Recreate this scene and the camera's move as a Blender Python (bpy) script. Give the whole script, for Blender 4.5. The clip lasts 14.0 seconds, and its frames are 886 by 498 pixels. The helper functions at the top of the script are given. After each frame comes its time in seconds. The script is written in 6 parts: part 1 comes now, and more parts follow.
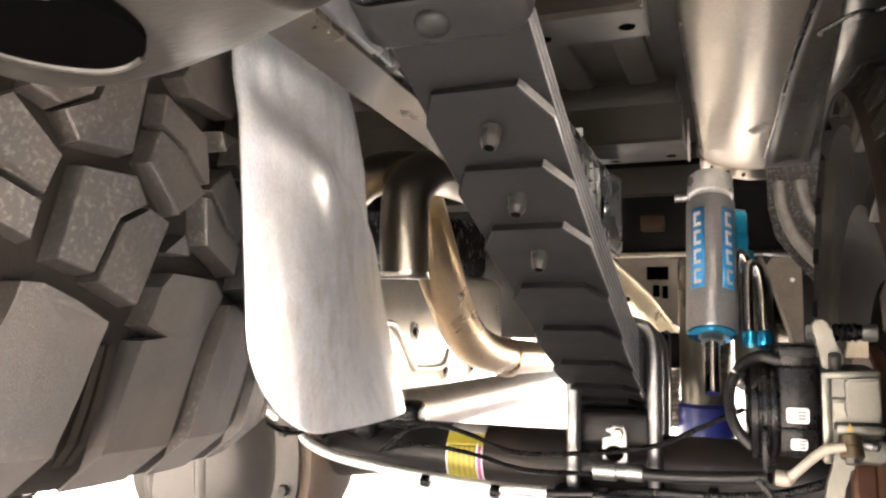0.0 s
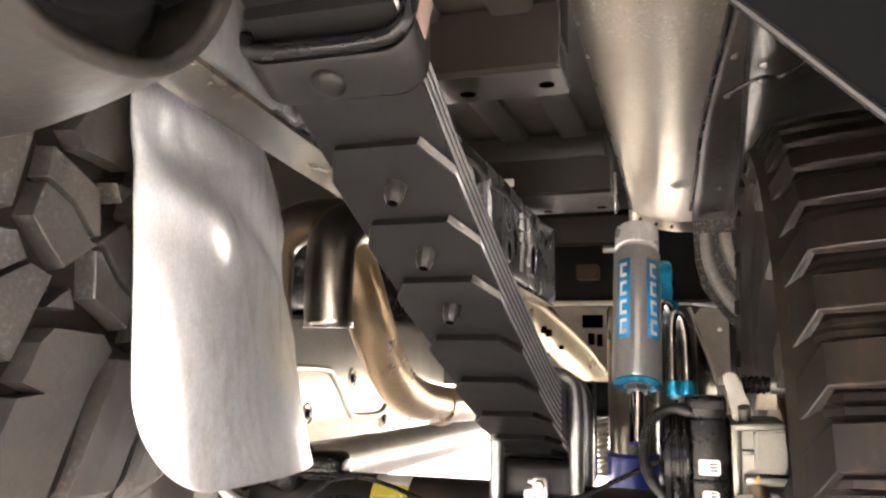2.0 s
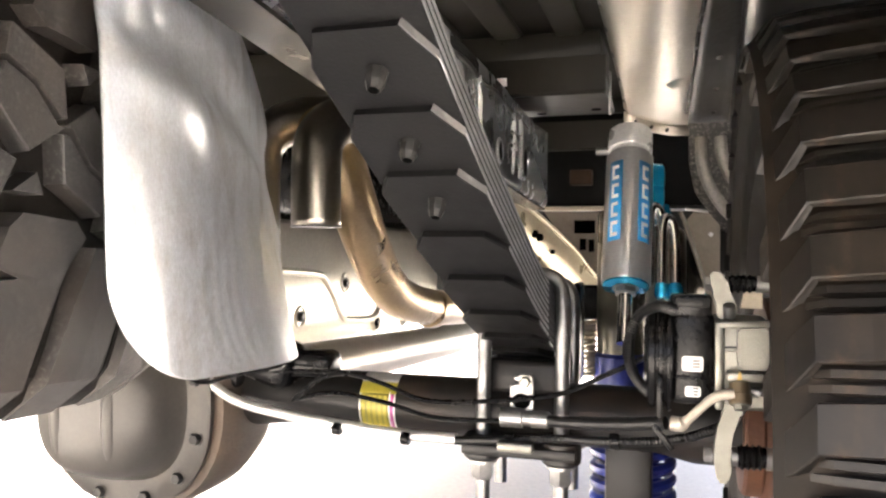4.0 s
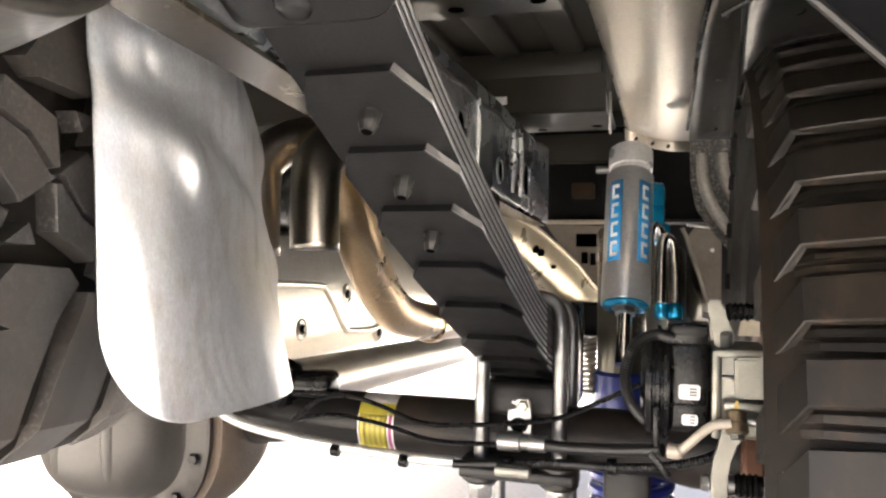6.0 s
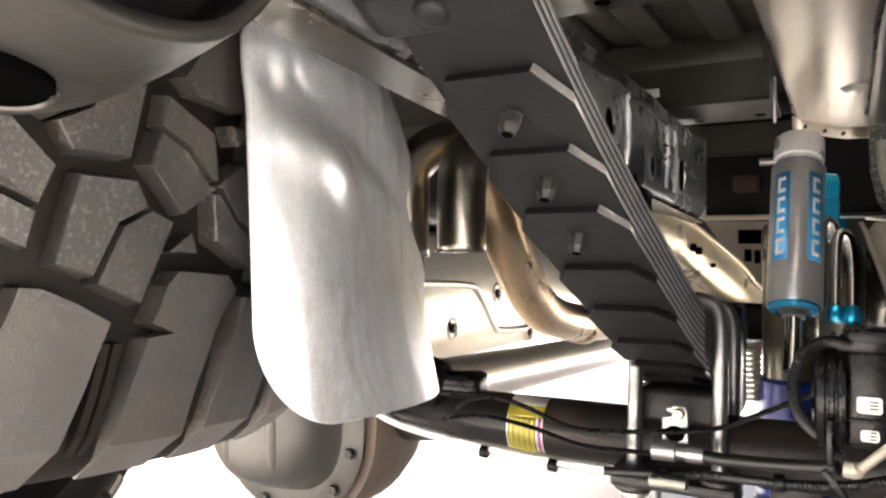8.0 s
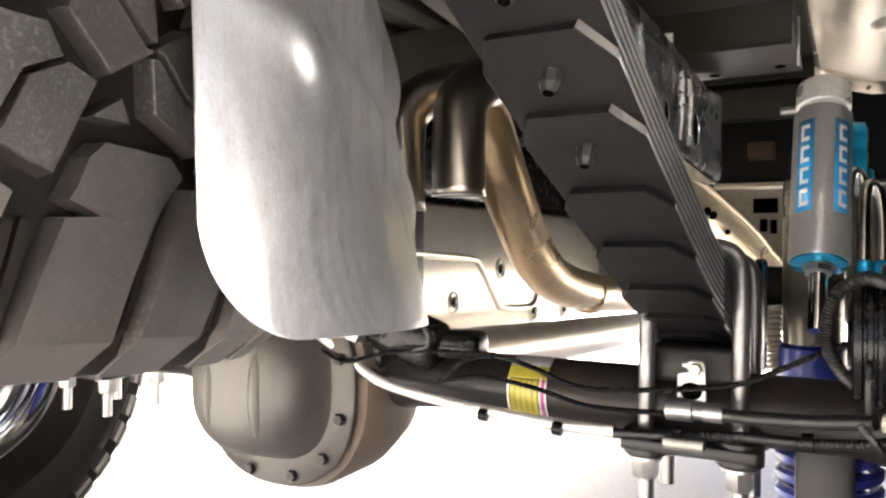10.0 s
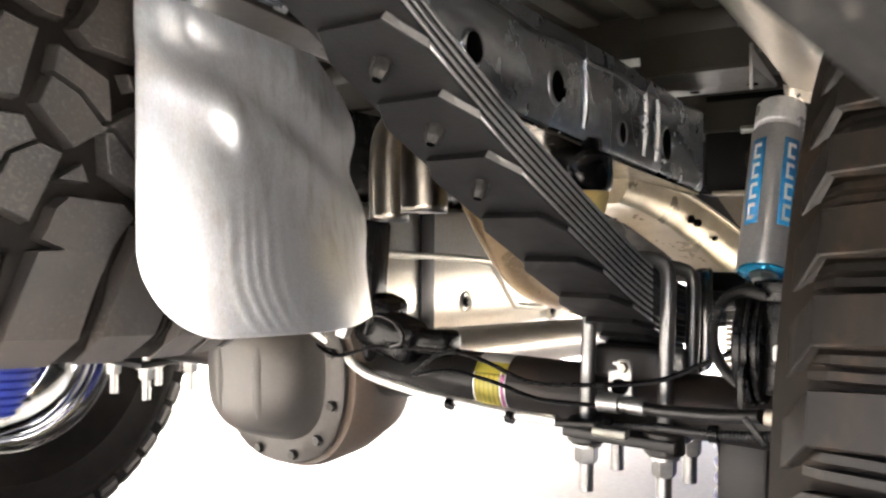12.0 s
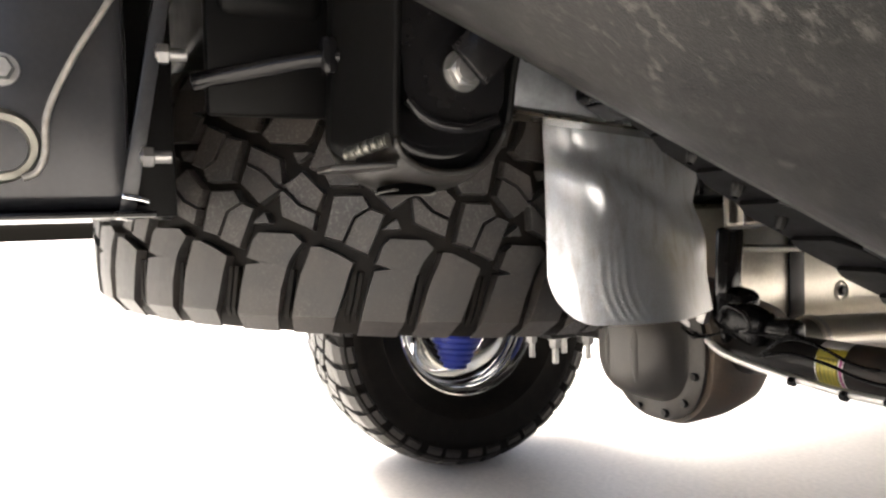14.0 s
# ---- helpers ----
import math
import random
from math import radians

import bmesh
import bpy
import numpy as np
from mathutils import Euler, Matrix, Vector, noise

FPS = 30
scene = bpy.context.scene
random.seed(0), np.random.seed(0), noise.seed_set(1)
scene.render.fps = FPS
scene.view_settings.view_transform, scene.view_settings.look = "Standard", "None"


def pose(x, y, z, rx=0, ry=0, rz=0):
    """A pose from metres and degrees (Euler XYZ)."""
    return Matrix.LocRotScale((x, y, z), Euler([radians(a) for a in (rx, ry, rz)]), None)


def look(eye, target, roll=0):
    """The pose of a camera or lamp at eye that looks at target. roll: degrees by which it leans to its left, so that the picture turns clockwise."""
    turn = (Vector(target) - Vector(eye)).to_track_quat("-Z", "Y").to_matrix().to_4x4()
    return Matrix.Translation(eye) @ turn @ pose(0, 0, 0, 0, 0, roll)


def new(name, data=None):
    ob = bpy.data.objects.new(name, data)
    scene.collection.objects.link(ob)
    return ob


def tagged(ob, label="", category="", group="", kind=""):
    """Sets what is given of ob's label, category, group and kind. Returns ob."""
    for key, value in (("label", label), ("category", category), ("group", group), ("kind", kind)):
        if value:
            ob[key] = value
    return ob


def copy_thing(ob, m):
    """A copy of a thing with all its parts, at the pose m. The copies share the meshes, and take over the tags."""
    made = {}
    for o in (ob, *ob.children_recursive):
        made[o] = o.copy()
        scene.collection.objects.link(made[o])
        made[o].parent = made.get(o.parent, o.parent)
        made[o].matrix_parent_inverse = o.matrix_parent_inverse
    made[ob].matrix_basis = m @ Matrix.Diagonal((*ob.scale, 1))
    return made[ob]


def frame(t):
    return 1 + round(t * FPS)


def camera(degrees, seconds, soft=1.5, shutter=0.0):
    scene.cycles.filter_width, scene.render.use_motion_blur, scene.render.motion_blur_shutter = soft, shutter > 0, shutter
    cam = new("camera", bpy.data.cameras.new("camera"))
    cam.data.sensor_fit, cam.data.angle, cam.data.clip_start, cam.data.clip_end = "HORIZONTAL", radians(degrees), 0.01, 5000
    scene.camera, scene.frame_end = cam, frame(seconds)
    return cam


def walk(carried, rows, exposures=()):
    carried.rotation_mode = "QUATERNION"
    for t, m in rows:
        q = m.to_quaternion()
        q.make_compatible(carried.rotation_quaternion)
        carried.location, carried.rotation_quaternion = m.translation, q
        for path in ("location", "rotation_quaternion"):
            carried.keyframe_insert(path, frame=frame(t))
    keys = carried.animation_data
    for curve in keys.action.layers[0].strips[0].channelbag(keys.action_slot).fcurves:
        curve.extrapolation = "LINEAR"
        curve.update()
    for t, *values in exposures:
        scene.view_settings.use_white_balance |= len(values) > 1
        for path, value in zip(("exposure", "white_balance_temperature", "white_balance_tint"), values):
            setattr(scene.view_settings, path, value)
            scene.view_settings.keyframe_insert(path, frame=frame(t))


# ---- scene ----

# ---------- camera and walk ----------
cam = camera(60.8, 14.0, soft=2.3, shutter=0.3)
PATH = [
    (0, (0.062, 0.04, 0.735), (-0.643, 1.907, 0.856), -0.2),
    (0.5, (0.078, 0.034, 0.738), (-0.575, 1.917, 0.904), -0.0),
    (1, (0.081, 0.043, 0.735), (-0.541, 1.933, 0.933), 0.1),
    (1.5, (0.085, 0.044, 0.737), (-0.514, 1.939, 0.957), 0.1),
    (2, (0.098, 0.048, 0.743), (-0.486, 1.947, 0.978), 0.2),
    (2.5, (0.106, 0.048, 0.729), (-0.468, 1.948, 0.969), 0.2),
    (3, (0.111, 0.052, 0.726), (-0.468, 1.963, 0.839), 0.4),
    (3.2, (0.104, 0.062, 0.725), (-0.469, 1.978, 0.734), 0.3),
    (5.5, (0.103, 0.063, 0.752), (-0.478, 1.977, 0.746), 0.6),
    (6, (0.112, 0.064, 0.758), (-0.477, 1.976, 0.761), 0.6),
    (6.5, (0.117, 0.06, 0.759), (-0.551, 1.945, 0.767), 0.4),
    (6.7, (0.13, 0.061, 0.764), (-0.686, 1.886, 0.766), 0.2),
    (7, (0.12, 0.066, 0.762), (-0.812, 1.835, 0.766), -0.0),
    (7.5, (0.117, 0.07, 0.762), (-0.841, 1.826, 0.761), 0.0),
    (8, (0.115, 0.075, 0.763), (-0.843, 1.831, 0.757), -0.0),
    (8.5, (0.114, 0.075, 0.758), (-0.843, 1.832, 0.749), 0.0),
    (9, (0.09, 0.088, 0.717), (-0.868, 1.844, 0.706), 0.1),
    (9.2, (0.087, 0.116, 0.697), (-0.872, 1.871, 0.684), 0.2),
    (11.3, (0.111, 0.161, 0.698), (-0.922, 1.874, 0.695), 0.3),
    (11.5, (0.141, 0.15, 0.696), (-0.908, 1.853, 0.691), 0.5),
    (12, (0.27, 0.108, 0.72), (-0.852, 1.763, 0.693), 0.3),
    (12.3, (0.354, 0.051, 0.743), (-0.924, 1.589, 0.699), 0.1),
    (12.5, (0.400, 0.015, 0.752), (-0.980, 1.462, 0.714), -0.2),
    (12.6, (0.422, 0.008, 0.750), (-1.021, 1.392, 0.720), -0.2),
    (12.8, (0.456, 0.0, 0.754), (-1.152, 1.189, 0.735), -1.2),
    (13, (0.51, -0.008, 0.757), (-1.163, 1.088, 0.725), -1.2),
    (13.2, (0.545, -0.032, 0.758), (-1.17, 0.997, 0.733), -1.1),
    (13.5, (0.562, -0.077, 0.78), (-1.189, 0.887, 0.723), -1.6),
    (14, (0.579, -0.102, 0.785), (-1.216, 0.777, 0.703), -1.7),
]
EXPOSURES = [(0.0, 2.44, 6750, 9), (3.0, 2.44, 6600, 8), (5.5, 2.16, 6480, 6), (9.0, 2.18, 6420, 6), (11.8, 2.08, 6330, 6), (12.6, 1.86, 6330, 6), (13.2, 1.53, 6330, 6), (13.6, 1.08, 6330, 5), (14.0, 0.73, 6330, 5)]
walk(cam, [(t, look(eye, target, roll)) for t, eye, target, roll in PATH], EXPOSURES)

# ---------- world and light ----------
world = bpy.data.worlds.new("world")
world.use_nodes = True
scene.world = world
_wn = world.node_tree.nodes
_sky = _wn.new("ShaderNodeTexSky")
_sky.sky_type = "NISHITA"
_sky.sun_disc = False
_sky.sun_elevation = radians(66)
_sky.sun_rotation = radians(240)
_sky.dust_density = 10.0
_sky.air_density = 0.4
_sky.ozone_density = 0.2
world.node_tree.links.new(_sky.outputs[0], _wn["Background"].inputs[0])
_wn["Background"].inputs[1].default_value = 0.42
sun_data = bpy.data.lights.new("sun", "SUN")
sun_data.energy = 4.6
sun_data.angle = radians(25)
sun_data.color = (1.0, 0.98, 0.95)
sun = new("sun", sun_data)
sun.matrix_world = look((0, 0, 0), (0.36, 0.20, -0.91))


# ---------- materials ----------
def surface(name, colour, rough=0.5, metal=0.0, spots=None, spot_amount=0.35, scale=20.0, fine=180.0,
            bump=0.15, rough_var=0.15, stretch=(1, 1, 1), bump_scale=None, piece=0.0, edge=(0.45, 0.72), gloss=0.5, patch=0.0, dust=None):
    """A node material: base colour, stains at two scales, roughness variation and fine relief."""
    m = bpy.data.materials.new(name)
    m.use_nodes = True
    nt = m.node_tree
    n, l = nt.nodes, nt.links
    b = n["Principled BSDF"]
    b.inputs["Metallic"].default_value = metal
    b.inputs["Specular IOR Level"].default_value = gloss
    co = n.new("ShaderNodeTexCoord")
    mp = n.new("ShaderNodeMapping")
    mp.inputs["Scale"].default_value = stretch
    l.new(co.outputs["Object"], mp.inputs[0])
    big = n.new("ShaderNodeTexNoise")
    big.inputs["Scale"].default_value = scale
    big.inputs["Detail"].default_value = 5
    big.inputs["Roughness"].default_value = 0.62
    l.new(mp.outputs[0], big.inputs["Vector"])
    small = n.new("ShaderNodeTexNoise")
    small.inputs["Scale"].default_value = fine
    small.inputs["Detail"].default_value = 3
    l.new(mp.outputs[0], small.inputs["Vector"])
    ramp = n.new("ShaderNodeValToRGB")
    ramp.color_ramp.elements[0].position = edge[0]
    ramp.color_ramp.elements[1].position = edge[1]
    l.new(big.outputs["Fac"], ramp.inputs[0])
    amt = n.new("ShaderNodeMath")
    amt.operation = "MULTIPLY"
    amt.inputs[1].default_value = spot_amount
    l.new(ramp.outputs[0], amt.inputs[0])
    if patch:   # the stains gather in drifts
        drift = n.new("ShaderNodeTexNoise")
        drift.inputs["Scale"].default_value = patch
        drift.inputs["Detail"].default_value = 2
        l.new(co.outputs["Object"], drift.inputs["Vector"])
        cut = n.new("ShaderNodeMapRange")
        cut.inputs[1].default_value = 0.36
        cut.inputs[2].default_value = 0.62
        l.new(drift.outputs["Fac"], cut.inputs[0])
        both = n.new("ShaderNodeMath")
        both.operation = "MULTIPLY"
        l.new(amt.outputs[0], both.inputs[0])
        l.new(cut.outputs[0], both.inputs[1])
        amt = both
    mix = n.new("ShaderNodeMix")
    mix.data_type = "RGBA"
    mix.inputs[6].default_value = (*colour, 1)
    mix.inputs[7].default_value = (*(spots or [c * 0.6 for c in colour]), 1)
    l.new(amt.outputs[0], mix.inputs[0])
    first = mix.outputs[2]
    if dust:   # a broad film of dust: colour, share, size of the drifts
        cloud = n.new("ShaderNodeTexNoise")
        cloud.inputs["Scale"].default_value = dust[2]
        cloud.inputs["Detail"].default_value = 6
        cloud.inputs["Roughness"].default_value = 0.68
        l.new(co.outputs["Object"], cloud.inputs["Vector"])
        thin = n.new("ShaderNodeMapRange")
        thin.inputs[1].default_value = 0.40
        thin.inputs[2].default_value = 0.68
        thin.inputs[4].default_value = dust[1]
        l.new(cloud.outputs["Fac"], thin.inputs[0])
        film = n.new("ShaderNodeMix")
        film.data_type = "RGBA"
        l.new(thin.outputs[0], film.inputs[0])
        l.new(first, film.inputs[6])
        film.inputs[7].default_value = (*dust[0], 1)
        first = film.outputs[2]
    grain = n.new("ShaderNodeMapRange")
    grain.inputs[3].default_value = 0.82
    grain.inputs[4].default_value = 1.18
    l.new(small.outputs["Fac"], grain.inputs[0])
    mul = n.new("ShaderNodeMix")
    mul.data_type = "RGBA"
    mul.blend_type = "MULTIPLY"
    mul.inputs[0].default_value = 1.0
    l.new(first, mul.inputs[6])
    l.new(grain.outputs[0], mul.inputs[7])
    last = mul.outputs[2]
    if piece:
        info = n.new("ShaderNodeObjectInfo")
        pr = n.new("ShaderNodeMapRange")
        pr.inputs[3].default_value = 1 - piece
        pr.inputs[4].default_value = 1 + piece
        l.new(info.outputs["Random"], pr.inputs[0])
        pm = n.new("ShaderNodeMix")
        pm.data_type = "RGBA"
        pm.blend_type = "MULTIPLY"
        pm.inputs[0].default_value = 1.0
        l.new(last, pm.inputs[6])
        l.new(pr.outputs[0], pm.inputs[7])
        last = pm.outputs[2]
    l.new(last, b.inputs["Base Color"])
    rr = n.new("ShaderNodeMapRange")
    rr.inputs[3].default_value = max(0.03, rough - rough_var)
    rr.inputs[4].default_value = min(1.0, rough + rough_var)
    l.new(big.outputs["Fac"], rr.inputs[0])
    l.new(rr.outputs[0], b.inputs["Roughness"])
    if bump:
        bp = n.new("ShaderNodeBump")
        bp.inputs["Strength"].default_value = bump
        bp.inputs["Distance"].default_value = 0.002
        src = small
        if bump_scale:
            src = n.new("ShaderNodeTexNoise")
            src.inputs["Scale"].default_value = bump_scale
            src.inputs["Detail"].default_value = 2
            l.new(co.outputs["Object"], src.inputs["Vector"])
        l.new(src.outputs["Fac"], bp.inputs["Height"])
        l.new(bp.outputs[0], b.inputs["Normal"])
    return m


M_CONCRETE = surface("sealed_concrete", (0.76, 0.715, 0.655), 0.5, spots=(0.66, 0.60, 0.53), scale=1.6, fine=60, bump=0.1)
M_RUBBER = surface("tyre_rubber", (0.0155, 0.0153, 0.0152), 0.40, spots=(0.11, 0.106, 0.10), spot_amount=0.55, scale=330, fine=1400, bump=0.26, piece=0.24, rough_var=0.14, gloss=0.40, edge=(0.52, 0.68), patch=6.0, dust=((0.050, 0.038, 0.0285), 0.55, 5.0))
# Wheel arch shade is put into the dark base; the brown is road dirt.
M_RUBBER_ROAD = surface("road_worn_shaded_rubber", (0.0050, 0.0046, 0.0042), 0.38, spots=(0.060, 0.038, 0.022), spot_amount=0.65, scale=16, fine=900, bump=0.12, piece=0.25, rough_var=0.22, gloss=0.20, edge=(0.56, 0.80), stretch=(1, 1, 2.0), dust=((0.019, 0.0145, 0.0105), 0.6, 9.0))
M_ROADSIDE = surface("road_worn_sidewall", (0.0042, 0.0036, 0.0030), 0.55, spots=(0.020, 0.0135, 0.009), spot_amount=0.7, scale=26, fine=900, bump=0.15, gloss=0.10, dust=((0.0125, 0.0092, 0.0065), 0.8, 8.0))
# Far darker than the block rubber: shade in the grooves is put into the base.
M_RUBBER_SIDE = surface("groove_shaded_rubber", (0.0026, 0.0024, 0.0022), 0.5, spots=(0.009, 0.0072, 0.0056), spot_amount=0.6, scale=30, fine=1300, bump=0.2, gloss=0.09, dust=((0.012, 0.0092, 0.0068), 0.35, 6.0))
M_ALU = surface("brushed_aluminium", (0.82, 0.845, 0.885), 0.35, 0.95, spots=(0.48, 0.46, 0.435), spot_amount=0.75, scale=38, fine=520, bump=0.08, rough_var=0.12, stretch=(1, 1.3, 0.6), patch=9.0)
M_LEAF = surface("painted_spring_steel", (0.0050, 0.0050, 0.0053), 0.5, 0.0, spots=(0.0115, 0.0112, 0.0108), scale=25, fine=300, bump=0.12, gloss=0.15)
M_BOLT = surface("dusty_spring_bolt", (0.008, 0.0078, 0.0074), 0.45, 0.0, spots=(0.030, 0.028, 0.025), scale=90, fine=400, bump=0.15, gloss=0.25)
M_LEAF_EDGE = surface("worn_spring_edge", (0.20, 0.198, 0.195), 0.4, 0.7, spots=(0.25, 0.24, 0.23), scale=60, fine=300)
# Lighter copy of the leaf steel: light on the side edges is put in.
M_LEAF_SIDE = surface("light_caught_leaf_side", (0.34, 0.345, 0.355), 0.38, 0.75, spots=(0.12, 0.12, 0.12), spot_amount=0.6, scale=22, fine=300, bump=0.1, stretch=(1, 0.3, 1))
M_BLACKPAINT = surface("glossy_black_chassis_paint", (0.005, 0.005, 0.0055), 0.17, 0.0, spots=(0.018, 0.016, 0.014), spot_amount=0.25, scale=12, bump=0.05, rough_var=0.08, gloss=0.25)
# Lighter than the chassis black: floor light and haze are put into it.
M_HITCH = surface("lit_hitch_black", (0.026, 0.027, 0.030), 0.24, 0.2, spots=(0.05, 0.045, 0.04), spot_amount=0.3, scale=10, bump=0.05)
# Deeper than the chassis black: shade of recesses and cavities is put into it.
M_CAVITY = surface("recess_shade_black", (0.0035, 0.0035, 0.0035), 0.4, 0.0, spots=(0.006, 0.0056, 0.005), scale=14, bump=0.06, gloss=0.06)
M_MATTBLACK = surface("satin_black_steel", (0.009, 0.0087, 0.0083), 0.42, 0.1, spots=(0.026, 0.022, 0.018), spot_amount=0.4, scale=15, bump=0.1, gloss=0.3)
M_FRAME = surface("waxed_frame_steel", (0.50, 0.525, 0.555), 0.27, 0.92, spots=(0.17, 0.175, 0.18), spot_amount=0.6, scale=9, bump=0.5, bump_scale=22, rough_var=0.12)
# Dark steel; the tan reflection of the floor is put into its blotches.
M_FRAMETAN = surface("tan_reflection_steel", (0.060, 0.057, 0.052), 0.24, 0.85, spots=(0.15, 0.122, 0.082), spot_amount=0.7, scale=9, bump=0.3, bump_scale=30)
M_BED = surface("grey_bed_underside", (0.044, 0.040, 0.033), 0.46, 0.0, spots=(0.072, 0.063, 0.050), spot_amount=0.4, scale=6, bump=0.06, gloss=0.3)
M_CROSS = surface("olive_channel_coating", (0.0145, 0.0128, 0.0092), 0.34, 0.0, spots=(0.030, 0.026, 0.019), spot_amount=0.4, scale=7, fine=260, bump=0.08, gloss=0.32)
M_TUB = surface("raw_aluminium_sheet", (0.58, 0.53, 0.45), 0.33, 0.95, spots=(0.92, 0.88, 0.80), spot_amount=0.65, scale=210, fine=420, bump=0.35, edge=(0.54, 0.66), patch=11.0)
M_TUBDARK = surface("coated_seam_strip", (0.042, 0.039, 0.034), 0.42, 0.4, spots=(0.085, 0.078, 0.066), scale=90, fine=260, bump=0.35)
M_TUBOUT = surface("dull_sheet_steel", (0.20, 0.19, 0.175), 0.33, 1.0, spots=(0.07, 0.08, 0.10), spot_amount=0.85, scale=8, fine=260, bump=0.2)
M_CORR = surface("textured_liner", (0.045, 0.043, 0.040), 0.45, 0.2, spots=(0.26, 0.245, 0.225), spot_amount=0.7, scale=170, fine=420, bump=0.8, edge=(0.50, 0.66))
M_STAINLESS = surface("stainless_pipe", (0.25, 0.23, 0.20), 0.30, 1.0, spots=(0.20, 0.17, 0.14), spot_amount=0.4, scale=10, fine=200, bump=0.03, rough_var=0.05)
M_BYPASS = surface("bright_bypass_tube", (0.70, 0.70, 0.69), 0.2, 1.0, spots=(0.55, 0.55, 0.54), scale=20, bump=0.02, rough_var=0.05)
M_CYL = surface("polished_cylinder_steel", (0.13, 0.12, 0.09), 0.28, 0.35, spots=(0.09, 0.082, 0.06), spot_amount=0.5, scale=9, fine=200, bump=0.04, rough_var=0.08)
M_INNER = surface("dusty_inner_panel", (0.20, 0.175, 0.14), 0.4, 0.15, spots=(0.09, 0.075, 0.058), spot_amount=0.6, scale=9, bump=0.12)
M_KICK = surface("waxed_tan_rail", (0.40, 0.345, 0.245), 0.30, 0.6, spots=(0.22, 0.18, 0.12), spot_amount=0.5, scale=12, bump=0.12)
# Paler than the liner: strong light on the ribs is put into the colour.
M_RIB = surface("lit_rib_grey", (0.30, 0.285, 0.26), 0.4, 0.4, spots=(0.12, 0.115, 0.105), spot_amount=0.6, scale=150, fine=300, bump=0.6)
M_BRONZE = surface("heat_tinted_pipe", (0.46, 0.345, 0.21), 0.30, 1.0, spots=(0.30, 0.215, 0.125), spot_amount=0.6, scale=7, fine=200, bump=0.04)
M_TANK = surface("aluminised_heat_shield", (0.56, 0.53, 0.46), 0.33, 0.8, spots=(0.40, 0.36, 0.29), scale=5, fine=120, bump=0.1)
M_SHAFT = surface("aluminium_driveshaft", (0.40, 0.37, 0.32), 0.34, 0.85, spots=(0.30, 0.27, 0.23), scale=8, bump=0.08)
M_AXLE = surface("axle_black_paint", (0.0075, 0.0070, 0.0066), 0.42, 0.0, spots=(0.045, 0.028, 0.018), spot_amount=0.5, scale=8, fine=200, bump=0.15, gloss=0.25, edge=(0.52, 0.78))
M_COVER = surface("dusty_diff_cover", (0.042, 0.039, 0.035), 0.45, 0.3, spots=(0.095, 0.08, 0.062), scale=10, bump=0.12)
M_CAST = surface("rusty_cast_housing", (0.055, 0.045, 0.036), 0.55, 0.3, spots=(0.12, 0.07, 0.038), spot_amount=0.5, scale=9, bump=0.3)
M_RUST = surface("rusty_steel", (0.105, 0.048, 0.027), 0.6, 0.3, spots=(0.20, 0.095, 0.046), scale=18, bump=0.3)
M_ZINC = surface("zinc_plated_steel", (0.28, 0.277, 0.27), 0.36, 0.9, spots=(0.45, 0.43, 0.4), scale=40, bump=0.05)
M_UBOLT = surface("dark_plated_rod", (0.20, 0.20, 0.20), 0.36, 0.9, spots=(0.09, 0.088, 0.084), spot_amount=0.6, scale=30, bump=0.08)
M_CASTALU = surface("cast_aluminium", (0.18, 0.177, 0.155), 0.36, 0.8, spots=(0.11, 0.105, 0.085), spot_amount=0.5, scale=30, fine=620, bump=0.2)
M_SHOCK = surface("shock_grey_body", (0.40, 0.40, 0.405), 0.30, 0.55, spots=(0.37, 0.37, 0.37), spot_amount=0.2, scale=20, bump=0.03, rough_var=0.04)
M_CAP = surface("shock_clear_cap", (0.82, 0.82, 0.82), 0.28, 0.5, spots=(0.78, 0.78, 0.78), spot_amount=0.2, scale=20, bump=0.02, rough_var=0.04)
M_BLUE = surface("blue_anodised", (0.02, 0.36, 0.62), 0.18, 0.65, scale=20, bump=0.02, spot_amount=0.15)
M_LABELBLUE = surface("blue_sticker", (0.02, 0.25, 0.58), 0.35, 0.0, scale=30, bump=0.02)
M_LABELWHITE = surface("white_sticker", (0.78, 0.78, 0.76), 0.45, 0.0, spots=(0.6, 0.6, 0.6), scale=60, bump=0.02)
M_LABELYELLOW = surface("yellow_sticker", (0.32, 0.27, 0.028), 0.4, 0.0, spots=(0.36, 0.30, 0.03), scale=60, bump=0.02)
M_LABELOLIVE = surface("printed_sticker_text", (0.24, 0.21, 0.03), 0.5, 0.0, scale=60, bump=0.02)
M_LABELPAPER = surface("grey_sticker_paper", (0.30, 0.29, 0.27), 0.45, 0.0, spots=(0.24, 0.23, 0.21), scale=60, bump=0.02)
M_MAGENTA = surface("magenta_sticker", (0.34, 0.07, 0.22), 0.4, 0.0, scale=60, bump=0.02)
M_VOID = surface("dark_opening", (0.001, 0.001, 0.001), 0.9, 0.0, scale=60, bump=0.0, gloss=0.0)
M_PRINT = surface("black_print", (0.03, 0.03, 0.03), 0.5, 0.0, scale=60, bump=0.0)
M_CHROME = surface("chrome", (0.85, 0.86, 0.88), 0.06, 1.0, scale=12, bump=0.0, rough_var=0.03, spot_amount=0.1)
M_BLUEPAINT = surface("blue_polyurethane", (0.014, 0.026, 0.19), 0.35, 0.0, spots=(0.010, 0.018, 0.13), scale=30, bump=0.05)
